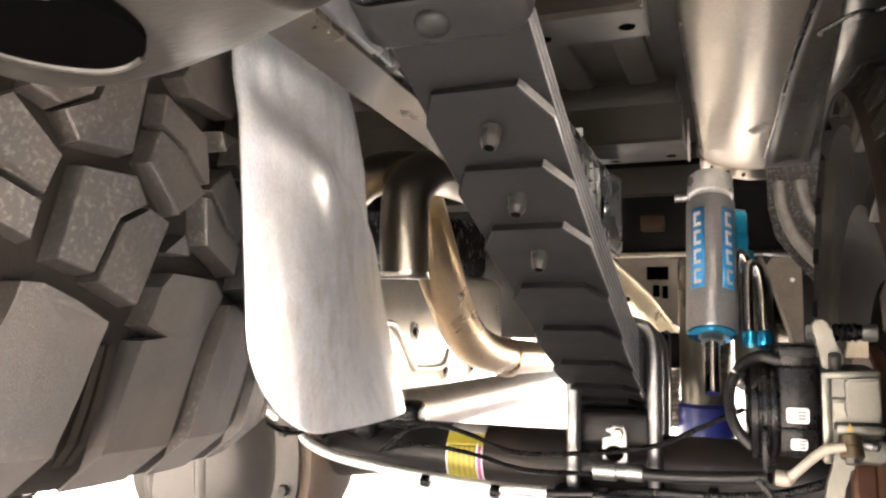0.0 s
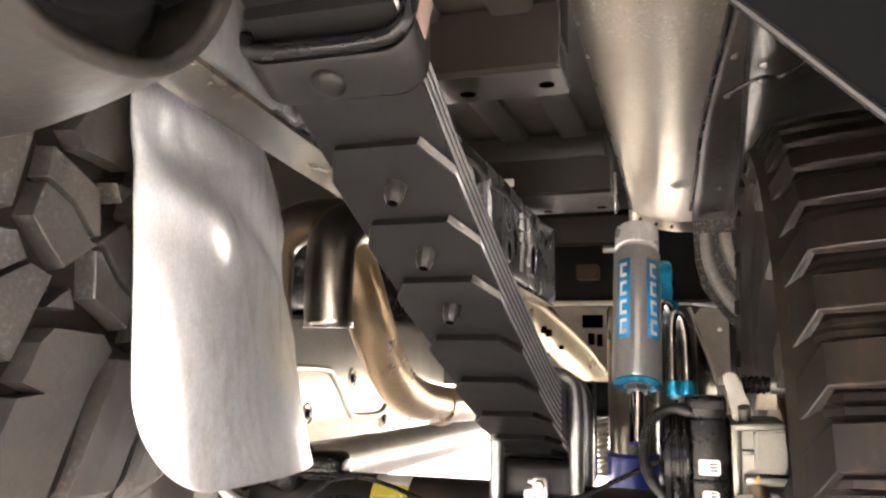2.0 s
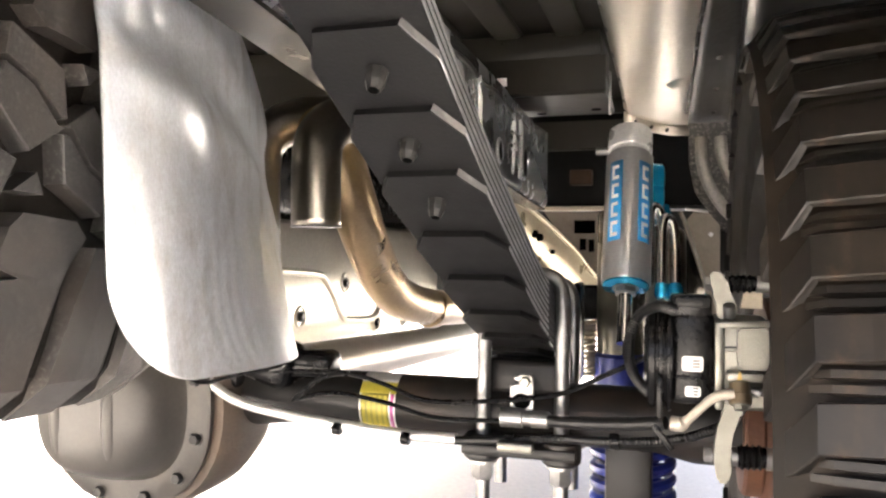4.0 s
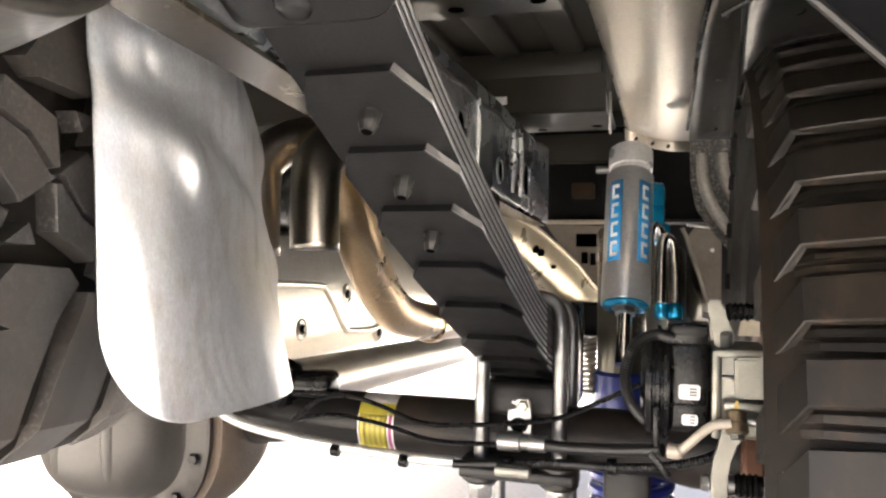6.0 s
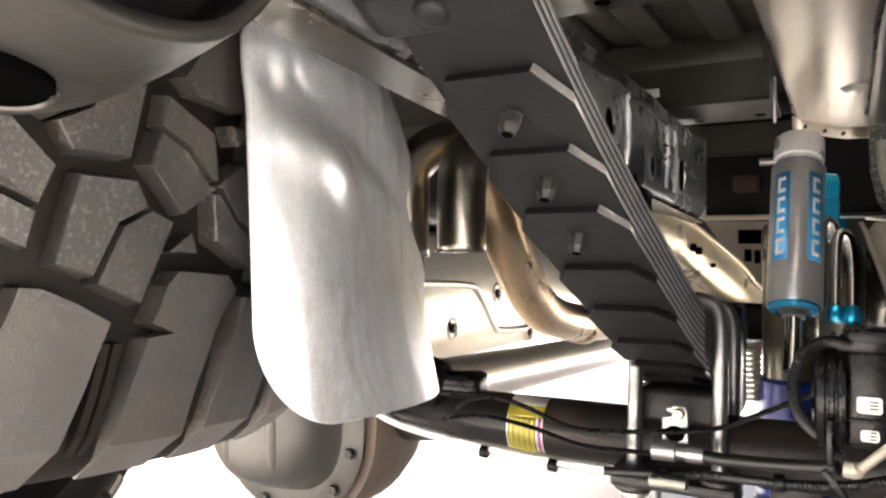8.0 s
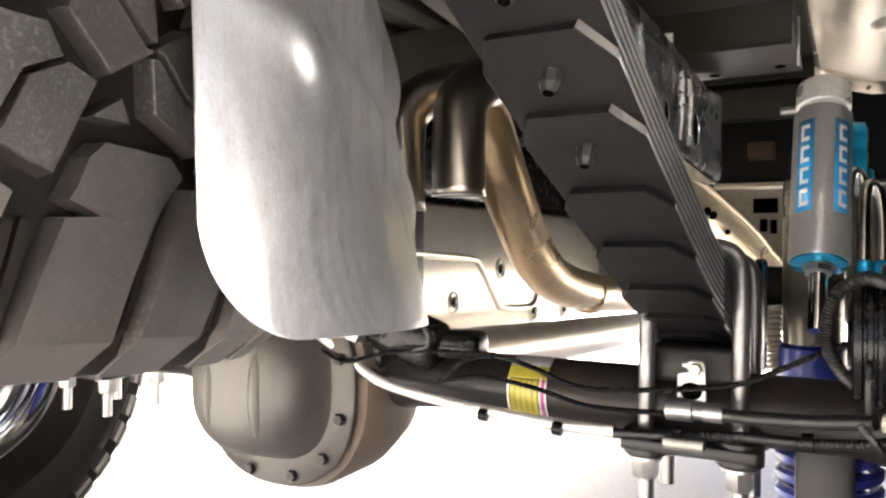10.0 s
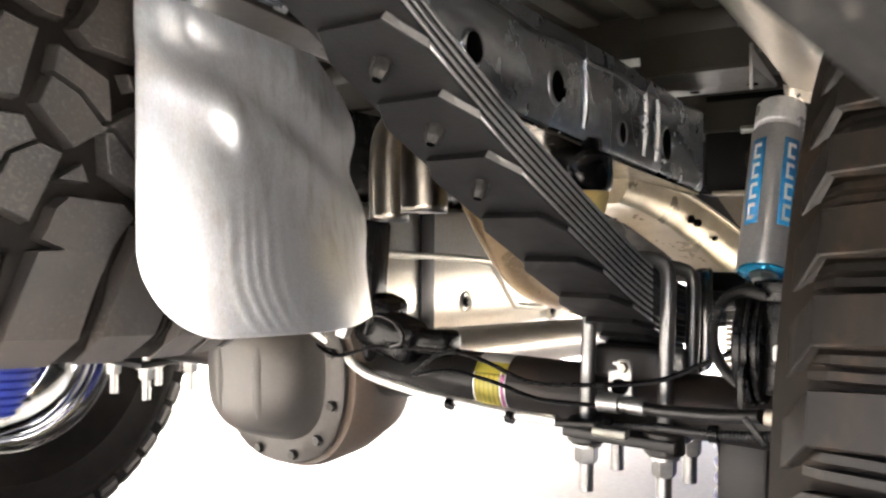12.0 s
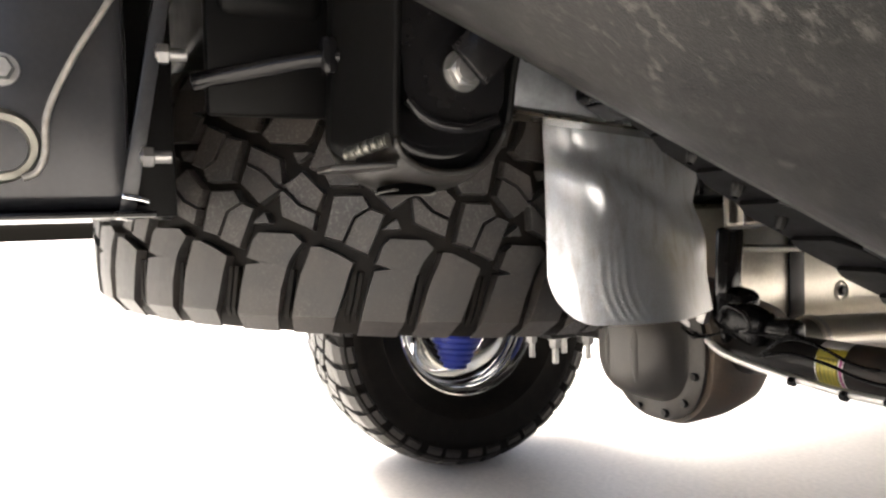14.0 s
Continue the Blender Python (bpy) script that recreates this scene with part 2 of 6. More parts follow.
M_PLASTIC = surface("black_plastic", (0.0042, 0.0042, 0.0044), 0.25, 0.0, spots=(0.008, 0.0076, 0.007), scale=30, bump=0.08, gloss=0.16)
M_PANEL = surface("dusty_black_plastic_panel", (0.0055, 0.0055, 0.0053), 0.44, 0.0, spots=(0.085, 0.080, 0.073), spot_amount=0.8, scale=70, fine=420, bump=0.15, stretch=(1.8, 1.0, 1.0), edge=(0.53, 0.68), gloss=0.20, patch=3.0, dust=((0.017, 0.0165, 0.0155), 0.6, 9.0))
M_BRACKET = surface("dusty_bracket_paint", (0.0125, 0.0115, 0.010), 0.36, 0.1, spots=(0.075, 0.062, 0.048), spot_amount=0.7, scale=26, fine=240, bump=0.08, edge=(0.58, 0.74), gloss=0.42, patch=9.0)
M_HOSE = surface("black_hose", (0.0055, 0.0055, 0.0056), 0.32, 0.0, spots=(0.014, 0.0125, 0.011), scale=60, fine=700, bump=0.3, gloss=0.35)
M_BRAID = surface("silver_sleeve", (0.78, 0.76, 0.72), 0.35, 0.7, spots=(0.5, 0.48, 0.45), scale=80, fine=500, bump=0.5)
M_TAN = surface("tan_primer", (0.50, 0.44, 0.33), 0.5, 0.2, spots=(0.36, 0.3, 0.22), scale=9, bump=0.1)
M_TAG = surface("worn_tag", (0.16, 0.115, 0.10), 0.5, 0.0, spots=(0.12, 0.06, 0.045), spot_amount=0.8, scale=70, bump=0.05)
M_YELLOW = surface("yellow_rubber_stop", (0.55, 0.42, 0.16), 0.55, 0.0, scale=20, bump=0.1)


# ---------- building helpers ----------
def part(name, bm, material, parent=None, label="", smooth=True, mods=()):
    """Links a bmesh as one mesh object under a thing or part."""
    bmesh.ops.recalc_face_normals(bm, faces=bm.faces)
    me = bpy.data.meshes.new(name)
    bm.to_mesh(me)
    bm.free()
    me.materials.append(material)
    for p in me.polygons:
        p.use_smooth = smooth
    if smooth:
        me.set_sharp_from_angle(angle=radians(38))
    ob = new(name, me)
    if parent:
        ob.parent = parent
    if label:
        ob["label"] = label
    for kind, values in mods:
        md = ob.modifiers.new(kind.lower(), kind)
        for key, value in values.items():
            if key == "thickness":
                md.thickness = value
            elif key == "offset":
                md.offset = value
            elif key == "width":
                md.width = value
            elif key == "segments":
                md.segments = value
    return ob


def thing(name, label, category, group="", kind=""):
    return tagged(new(name), label, category, group, kind)


def bx(bm, c, s, rot=None, bev=0.0, seg=2):
    """A box of size s at c, turned by Euler degrees, with rounded edges."""
    r = bmesh.ops.create_cube(bm, size=1.0)
    vs = r["verts"]
    bmesh.ops.scale(bm, vec=s, verts=vs)
    if bev:
        es = list({e for v in vs for e in v.link_edges})
        g = bmesh.ops.bevel(bm, geom=es, offset=bev, segments=seg, affect="EDGES", profile=0.5)
        vs = list({v for f in g["faces"] for v in f.verts} | {v for v in vs if v.is_valid})
    if rot:
        bmesh.ops.rotate(bm, cent=(0, 0, 0), matrix=Euler([radians(a) for a in rot]).to_matrix(), verts=vs)
    bmesh.ops.translate(bm, vec=c, verts=vs)
    return bm


def basis(d):
    d = Vector(d).normalized()
    a = Vector((0, 0, 1)) if abs(d.z) < 0.9 else Vector((1, 0, 0))
    u = d.cross(a).normalized()
    return u, d.cross(u).normalized()


def loft(bm, rings, cap=True, closed=True):
    """Joins rings of points with quads."""
    vr = [[bm.verts.new(p) for p in ring] for ring in rings]
    n = len(vr[0])
    for a, b in zip(vr, vr[1:]):
        for i in range(n if closed else n - 1):
            j = (i + 1) % n
            bm.faces.new((a[i], a[j], b[j], b[i]))
    if cap and closed:
        bm.faces.new(vr[0][::-1])
        bm.faces.new(vr[-1])
    return vr


def cyl(bm, p0, p1, profile, seg=24, cap=True):
    """A turned body along p0-p1; profile: (share of the length, radius)."""
    p0, p1 = Vector(p0), Vector(p1)
    u, w = basis(p1 - p0)
    rings = []
    for f, r in profile:
        c = p0.lerp(p1, f)
        rings.append([c + (u * math.cos(2 * math.pi * i / seg) + w * math.sin(2 * math.pi * i / seg)) * r for i in range(seg)])
    loft(bm, rings, cap)
    return bm


def rod(bm, p0, p1, r, seg=16, edge=0.0):
    if edge:
        k = edge / (Vector(p1) - Vector(p0)).length
        return cyl(bm, p0, p1, [(0, r - edge), (k, r), (1 - k, r), (1, r - edge)], seg)
    return cyl(bm, p0, p1, [(0, r), (1, r)], seg)


def smooth_path(pts, n=6):
    """Points on a Catmull-Rom curve through pts."""
    ps = [Vector(p) for p in pts]
    ps = [ps[0] * 2 - ps[1]] + ps + [ps[-1] * 2 - ps[-2]]
    out = []
    for i in range(1, len(ps) - 2):
        a, b, c, d = ps[i - 1:i + 3]
        for k in range(n):
            t = k / n
            out.append(0.5 * (2 * b + (c - a) * t + (2 * a - 5 * b + 4 * c - d) * t * t + (3 * b - a - 3 * c + d) * t ** 3))
    out.append(ps[-2])
    return out


def pipe(bm, pts, r, seg=14, n=6, cap=True, radii=None):
    """A tube along a smooth path."""
    ps = smooth_path(pts, n)
    d = (ps[1] - ps[0]).normalized()
    u, _ = basis(d)
    rings = []
    for i, p in enumerate(ps):
        d = (ps[min(i + 1, len(ps) - 1)] - ps[max(i - 1, 0)]).normalized()
        u = (u - d * u.dot(d)).normalized()
        w = d.cross(u)
        rr = r if radii is None else r * radii(i / (len(ps) - 1))
        rings.append([p + (u * math.cos(2 * math.pi * k / seg) + w * math.sin(2 * math.pi * k / seg)) * rr for k in range(seg)])
    loft(bm, rings, cap)
    return bm


def hexbolt(bm, c, d, r, h, washer=0.0):
    """A hexagon head at c that points along d."""
    c, d = Vector(c), Vector(d).normalized()
    if washer:
        cyl(bm, c, c + d * h * 0.18, [(0, washer), (1, washer)], 20)
    cyl(bm, c, c + d * h, [(0, r), (0.85, r), (1, r * 0.86)], 6)
    return bm


def plate(bm, poly, axis, a, b):
    """A polygon (two coordinates in order) pushed from a to b along axis 'x', 'y' or 'z'."""
    put = {"x": lambda p, h: (h, p[0], p[1]), "y": lambda p, h: (p[0], h, p[1]), "z": lambda p, h: (p[0], p[1], h)}[axis]
    lo = [bm.verts.new(put(p, a)) for p in poly]
    hi = [bm.verts.new(put(p, b)) for p in poly]
    bm.faces.new(lo[::-1])
    bm.faces.new(hi)
    n = len(poly)
    for i in range(n):
        bm.faces.new((lo[i], lo[(i + 1) % n], hi[(i + 1) % n], hi[i]))
    return bm


def B():
    return bmesh.new()


# ---------- ground ----------
g = B()
bmesh.ops.create_grid(g, x_segments=8, y_segments=8, size=60)
tagged(part("ground", g, M_CONCRETE, smooth=False), "pale beige sealed concrete floor under the truck", "floor", kind="structure")


# ---------- tyres ----------
R_T = 0.462          # tyre radius
PITCHES = 18
SHOULDERS = [  # rows: way across the tread in mm, start and end as shares of a pitch
    ((45, .02, .29), (54, -.03, .36), (70, -.06, .29), (76, -.08, .27), (82, .04, .255), (85, -.085, .25), (113, -.13, .20), (147, -.17, .17), (180, -.20, .13)),
    ((59, -.57, -.50), (66, -.58, -.38), (76, -.60, -.25), (92, -.64, -.28), (112, -.67, -.31), (145, -.71, -.37), (180, -.74, -.42)),
]
BLOCKS = [  # outlines: share of a pitch, way across the tread in mm
    ((-.41, -3), (-.20, -5), (-.145, 9), (-.26, 20), (-.335, 51), (-.47, 46)),
    ((-.13, 11), (-.03, 16), (-.14, 65), (-.315, 55), (-.24, 22)),
    ((-.82, -11), (-.66, -30), (-.49, -5), (-.535, 16), (-.66, 8), (-.785, -11)),
    ((-.83, -5), (-.80, -6), (-.67, 12), (-.54, 20), (-.56, 39), (-.80, 24)),
    ((-.04, 34), (.10, 33), (.06, 21)),
]


def tread_profile(v, drop):
    """Radius and offset along the axle for a way v (metres) across the tread."""
    a, v = (1 if v >= 0 else -1), abs(v)
    if v < 0.128:
        return R_T - drop - 0.010 * (v / 0.128) ** 2, -a * v
    k = (v - 0.128) / 0.042
    return R_T - drop - 0.010 - 0.042 * (1 - math.cos(k)), -a * (0.128 + (0.042 - drop) * math.sin(k))


def tread_point(bm, u, v, side, drop):
    """A corner at pitch share u and v mm across; the other side is the first turned half round."""
    if side < 0:
        u, v = -0.64 - u, -20 - v
    r, z = tread_profile(v / 1000, drop)
    a = u * 2 * math.pi / PITCHES
    return bm.verts.new((r * math.cos(a), r * math.sin(a), z))


def block_mesh(bm):
    bmesh.ops.recalc_face_normals(bm, faces=bm.faces)
    me = bpy.data.meshes.new("tread_block")
    bm.to_mesh(me)
    bm.free()
    me.materials.append(M_RUBBER)
    return me


def shoulder_piece(rows, side):
    """One shoulder block, about the z axis."""
    bm = B()
    tops, feet = [], []
    for v, a, b in rows:
        for store, drop, grow in ((tops, 0.0, 0.0), (feet, 0.017, 0.018)):
            store.append([tread_point(bm, (a - grow) + (b - a + 2 * grow) * k / 2, v, side, drop) for k in range(3)])
    n = len(rows)
    for i in range(n - 1):
        for k in range(2):
            bm.faces.new((tops[i][k], tops[i][k + 1], tops[i + 1][k + 1], tops[i + 1][k]))
        for k in (0, 2):
            bm.faces.new((tops[i][k], tops[i + 1][k], feet[i + 1][k], feet[i][k]))
    for i in (0, n - 1):
        for k in range(2):
            bm.faces.new((tops[i][k], tops[i][k + 1], feet[i][k + 1], feet[i][k]))
    return block_mesh(bm)


def tread_piece(outline, side):
    """One middle block from its outline."""
    bm = B()
    cu = sum(p[0] for p in outline) / len(outline)
    cv = sum(p[1] for p in outline) / len(outline)
    rings = []
    for drop, k in ((0.0, 0.97), (0.0012, 1.0), (0.017, 1.07)):
        rings.append([tread_point(bm, cu + (u - cu) * k, cv + (v - cv) * k, side, drop) for u, v in outline])
    bm.faces.new(rings[0])
    n = len(outline)
    for r0, r1 in zip(rings, rings[1:]):
        for i in range(n):
            bm.faces.new((r0[i], r0[(i + 1) % n], r1[(i + 1) % n], r1[i]))
    return block_mesh(bm)


def carcass(tuck=0.0, swell=0.0):
    """The tyre's body below the blocks: tread floor, shoulders, sidewalls with raised rings, beads, inner side."""
    half = []
    for v in (0.0, 0.03, 0.06, 0.09, 0.120, 0.134, 0.148, 0.162, 0.178):
        half.append(tread_profile(-v, 0.014 if v < 0.14 else 0.009 if v < 0.15 else 0.004 if v < 0.17 else 0.0015))
    half += [(0.395, 0.162), (0.390, 0.165), (0.372, 0.167), (0.366, 0.1645), (0.34, 0.165), (0.31, 0.159), (0.304, 0.161), (0.296, 0.157), (0.27, 0.142), (0.245, 0.126), (0.232, 0.122), (0.222, 0.122), (0.222, 0.10), (0.25, 0.105), (0.33, 0.14), (0.40, 0.12), (0.425, 0.05), (0.428, 0.0)]
    half = [(r, z - tuck * min(1.0, (0.41 - r) / 0.05) if 0.225 < r < 0.41 and z > 0.1215 else z) for r, z in half]
    half = [(r, z + swell if 0.385 < r < 0.432 and z > 0.15 else z) for r, z in half]
    loop = half + [(r, -z) for r, z in half[::-1]][1:-1]
    bm = B()
    seg = 96
    rings = []
    for i in range(seg):
        a = 2 * math.pi * i / seg
        rings.append([(r * math.cos(a), r * math.sin(a), z) for r, z in loop])
    rings.append(rings[0])
    loft(bm, rings, cap=False)
    bmesh.ops.remove_doubles(bm, verts=bm.verts, dist=1e-5)
    return bm


def groove_ribs(tyre, pitches, ribs, skew, rib_w, material):
    """Low ribs lying in the grooves between the shoulder blocks."""
    step = 2 * math.pi / pitches
    for side, places in ribs:
        for u0 in places:
            bm = B()
            lines = []
            for v, du in ((0.088, 0.045), (0.104, 0.035), (0.122, 0.02), (0.142, 0.0), (0.160, -0.01)):
                row = []
                for w, dr in ((-rib_w, 0.0145), (-0.7 * rib_w, 0.0055), (0.7 * rib_w, 0.0055), (rib_w, 0.0145)):
                    r, z = tread_profile(side * v, dr)
                    a = (u0 + skew * du * side + w) * step
                    row.append((r * math.cos(a), r * math.sin(a), z))
                lines.append(row)
            loft(bm, lines, cap=False, closed=False)
            me = block_mesh(bm)
            me.materials[0] = material
            for k in range(pitches):
                ob = new("groove_rib", me)
                ob.parent = tyre
                ob.rotation_euler = (0, 0, step * k)


def build_tyre(name, label, category):
    t = thing(name, label, category, group="mud tyres of the truck")
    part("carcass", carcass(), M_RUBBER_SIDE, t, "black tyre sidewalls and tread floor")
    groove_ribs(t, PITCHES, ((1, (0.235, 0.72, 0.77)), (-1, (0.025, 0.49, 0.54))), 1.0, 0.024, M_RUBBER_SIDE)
    for side in (1, -1):
        for me in [shoulder_piece(s, side) for s in SHOULDERS] + [tread_piece(o, side) for o in BLOCKS]:
            for k in range(PITCHES):
                ob = new("tread_block", me)
                ob.parent = t
                ob.rotation_euler = (0, 0, 2 * math.pi * k / PITCHES)
    return t


def rim(parent, chrome):
    """A wheel rim about the z axis, its inboard side towards +z."""
    prof = [(0.236, 0.128), (0.240, 0.122), (0.226, 0.112), (0.214, 0.098), (0.206, 0.06), (0.196, 0.0), (0.200, -0.09), (0.226, -0.112), (0.240, -0.122), (0.236, -0.128),
            (0.222, -0.115), (0.192, -0.095), (0.186, 0.0), (0.196, 0.06), (0.206, 0.10), (0.222, 0.122)]
    bm = B()
    seg = 64
    rings = [[(r * math.cos(2 * math.pi * i / seg), r * math.sin(2 * math.pi * i / seg), z) for r, z in prof] for i in range(seg)]
    rings.append(rings[0])
    loft(bm, rings, cap=False)
    bmesh.ops.remove_doubles(bm, verts=bm.verts, dist=1e-5)
    rb = part("rim", bm, chrome, parent, "polished chrome rim barrel")
    bm = B()
    cyl(bm, (0, 0, -0.10), (0, 0, -0.05), [(0, 0.19), (0.4, 0.19), (0.5, 0.12), (1, 0.09)], 48)
    part("wheel_disc", bm, chrome, rb)
    return rb


spare = build_tyre("spare_tyre", "black mud-terrain spare tyre hung flat under the bed", "tyre")
spare.matrix_basis = pose(-0.703, 0.390, 0.794, -5.0, 0, 0) @ pose(0, 0, 0, 0, 0, 1.2)
bm = B()
cyl(bm, (0, 0, -0.09), (0, 0, 0.09), [(0, 0.15), (0.02, 0.221), (0.15, 0.222), (0.3, 0.20), (0.7, 0.20), (0.85, 0.222), (0.98, 0.221), (1, 0.15)], 48)
part("rim", bm, M_MATTBLACK, spare, "black steel spare rim")

BIG = 1.10           # the road tyre is larger than the spare
ROAD_PITCHES = 26
ROAD_LUGS = [  # rows from the tread's middle out and down the shoulder: offset along the axle and drop in mm, lower and upper edge in degrees
    ((28, 1, 1.6, 3.0), (44, 2, 0.9, 4.1), (80, 4, 0.4, 4.0), (118, 7, 0.1, 3.8), (149, 12, 0.0, 3.7), (159, 25, -1.5, 2.6), (170, 42, -3.3, 0.9), (175, 60, -4.7, -0.7)),
    ((36, 2, 1.0, 2.6), (52, 3, 0.6, 4.4), (84, 4, 0.2, 4.2), (120, 7, 0.0, 3.9), (149, 12, -0.1, 3.7), (161, 28, -1.9, 1.9), (171, 42, -2.9, 0.9)),
]


def road_lug(rows, side):
    """One shoulder lug of the road tyre with a narrow bevel round its top, about the z axis."""
    bm = B()
    rings = []
    for w, drop, a, b in rows:
        out = min(1.0, max(0.0, (w - 120) / 50))     # the lug stands off the tread, and off the side further out
        ring = []
        for deep, grow in ((0.0075, 0.15), (0.0014, 0.05), (0.0, -0.06)):
            r, z = R_T - drop / 1000 - deep * (1 - out), w / 1000 - deep * out
            ring.append((r, z, a - grow))
        for deep, grow in ((0.0, -0.06), (0.0014, 0.05), (0.0075, 0.15)):
            r, z = R_T - drop / 1000 - deep * (1 - out), w / 1000 - deep * out
            ring.append((r, z, b + grow))
        rings.append([(r * math.cos(math.radians(-90 - d)), side * r * math.sin(math.radians(-90 - d)), -side * z) for r, z, d in ring])
    loft(bm, rings, cap=True, closed=True)
    return block_mesh(bm)


road = thing("road_tyre", "dusty black mud-terrain tyre on the rear axle", "tyre", group="mud tyres of the truck")
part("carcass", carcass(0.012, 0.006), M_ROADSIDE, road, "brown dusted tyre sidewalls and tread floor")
groove_ribs(road, ROAD_PITCHES, ((1, (0.886, 0.799, 0.386, 0.299)),), 0.0, 0.034, M_RUBBER_ROAD)
for side in (1, -1):
    for n, rows in enumerate(ROAD_LUGS):
        me = road_lug(rows, side)
        for k in range(ROAD_PITCHES):
            ob = new("tread_block", me)
            ob.parent = road
            ob.rotation_euler = (0, 0, math.radians(-17.4 * side) - 2 * math.pi * (k + n / 2) / ROAD_PITCHES)
    for o in BLOCKS[:4]:
        me = tread_piece(o, side)
        for k in range(PITCHES):
            ob = new("tread_block", me)
            ob.parent = road
            ob.rotation_euler = (0, 0, 2 * math.pi * k / PITCHES)
for _o in road.children:
    if _o.name.startswith("tread_block"):
        _o.material_slots[0].link = "OBJECT"
        _o.material_slots[0].material = M_RUBBER_ROAD
bm = B()
cyl(bm, (0, 0, -0.09), (0, 0, 0.09), [(0, 0.15), (0.02, 0.221), (0.15, 0.222), (0.3, 0.20), (0.7, 0.20), (0.85, 0.222), (0.98, 0.221), (1, 0.15)], 48)
part("rim", bm, M_MATTBLACK, road, "black steel rim")
road.matrix_basis = pose(0.175, 0.65, 0, 0, 0, -1.8) @ pose(-0.175, -0.65, 0) @ pose(0.362, 1.09, R_T * BIG, 0, 0, 0) @ pose(0, 0, 0, 0, 90, 0) @ Matrix.Diagonal((BIG, BIG, BIG, 1))
wheel_left = copy_thing(spare, pose(-1.63, 1.00, R_T, 0, 0, 0) @ pose(0, 0, 0, 0, 90, 0))
wheel_left.name = "road_tyre"
tagged(wheel_left, "black mud-terrain tyre on a chrome rim", "tyre")
for _o in list(wheel_left.children):
    if _o.name.startswith("rim"):
        bpy.data.objects.remove(_o)
rim(wheel_left, M_CHROME)


# ---------- heat shield ----------
def bell(v, c, w):
    return math.exp(-((v - c) / w) ** 2)


def shield_point(s, t):
    """s from the rear edge to the front edge, t from the bottom to the top."""
    left = 0.432 + 0.014 * t * t + 0.070 * (1 - math.sqrt(1 - max(0.0, 1 - t / 0.28) ** 2))
    right = 0.792 - 0.016 * math.sin(math.pi * min(1, t * 1.05)) - 0.17 * max(0, (t - 0.72) / 0.28) ** 1.6
    y = left + (right - left) * s
    low = 0.641 - 0.012 * s
    top = 0.911 + 0.010 * math.sin(math.pi * min(1, s * 1.1)) - 0.010 * max(0, 1 - s / 0.035) ** 2
    z = low + (top - low) * t
    x = -0.203 - 0.043 * t + 0.036 * (1 - math.exp(-max(0.0, y - 0.425) / 0.07)) - 0.128 * max(0.0, (y - 0.47) / 0.32) ** 1.7
    inner = min(1.0, max(0.0, (y - 0.434) / 0.03))
    x -= 0.0020 * bell(z, 0.925, 0.030) * bell(y, 0.50, 0.09)
    # the belly leans under a little
    k = max(0.0, (0.815 - z) / 0.17)
    x -= 0.016 * k ** 1.5 * bell(y, 0.480, 0.09)
    x += 0.010 * k ** 1.6 * bell(y, 0.640, 0.075)
    # long crease below the upper bulge, with a soft ridge under it
    d = (z - 0.859) + 0.36 * (y - 0.47)
    fade = inner * min(1.0, max(0.0, (0.72 - y) / 0.14))
    x -= fade * 0.0068 * bell(d, 0.010, 0.018 if d < 0.010 else 0.034)
    x += fade * 0.0030 * bell(d, -0.022, 0.020)
    x += fade * 0.0004 * bell(d, 0.050, 0.026)
    # hammered dent, hooked scar, short upright fold
    x += 0.0048 * bell(y + 0.35 * (z - 0.814), 0.510, 0.013) * bell(z, 0.812, 0.024)
    hook = [(0.482, 0.897), (0.484, 0.880), (0.492, 0.869), (0.512, 0.866), (0.555, 0.874), (0.596, 0.879)]
    near = 1.0
    for (ya, za), (yb, zb) in zip(hook, hook[1:]):
        q = min(1.0, max(0.0, ((y - ya) * (yb - ya) + (z - za) * (zb - za)) / ((yb - ya) ** 2 + (zb - za) ** 2)))
        near = min(near, math.hypot(y - ya - q * (yb - ya), z - za - q * (zb - za)))
    x -= 0.0010 * math.exp(-(near / 0.0055) ** 2)
    x += 0.0036 * bell(y, 0.600 + 0.2 * (0.89 - z), 0.007) * bell(z, 0.892, 0.022)
    # fine upright ridge by the rear edge, drawn streaks low down
    x += 0.0003 * bell(y, 0.450 + 0.12 * (0.84 - z), 0.0045) * min(1.0, max(0.0, (0.87 - z) / 0.04))
    for c, w, a in ((0.503, 0.004, 0.00046), (0.517, 0.003, 0.00059), (0.528, 0.003, 0.00052), (0.541, 0.004, 0.00065), (0.556, 0.004, 0.00052), (0.588, 0.008, 0.00039)):
        bend = c + 0.05 * max(0.0, (0.70 - z) / 0.06) ** 2 * 0.5
        x += a * bell(y, bend, w) * min(1.0, max(0.0, (0.78 - z) / 0.06)) * min(1.0, t / 0.06)
    # wavy front edge
    rim = max(0.0, (s - 0.62) / 0.38) ** 2
    x += rim * (0.009 * bell(z, 0.852, 0.028) - 0.008 * bell(z, 0.797, 0.022) + 0.009 * bell(z, 0.738, 0.034))
    return (x, y, z)


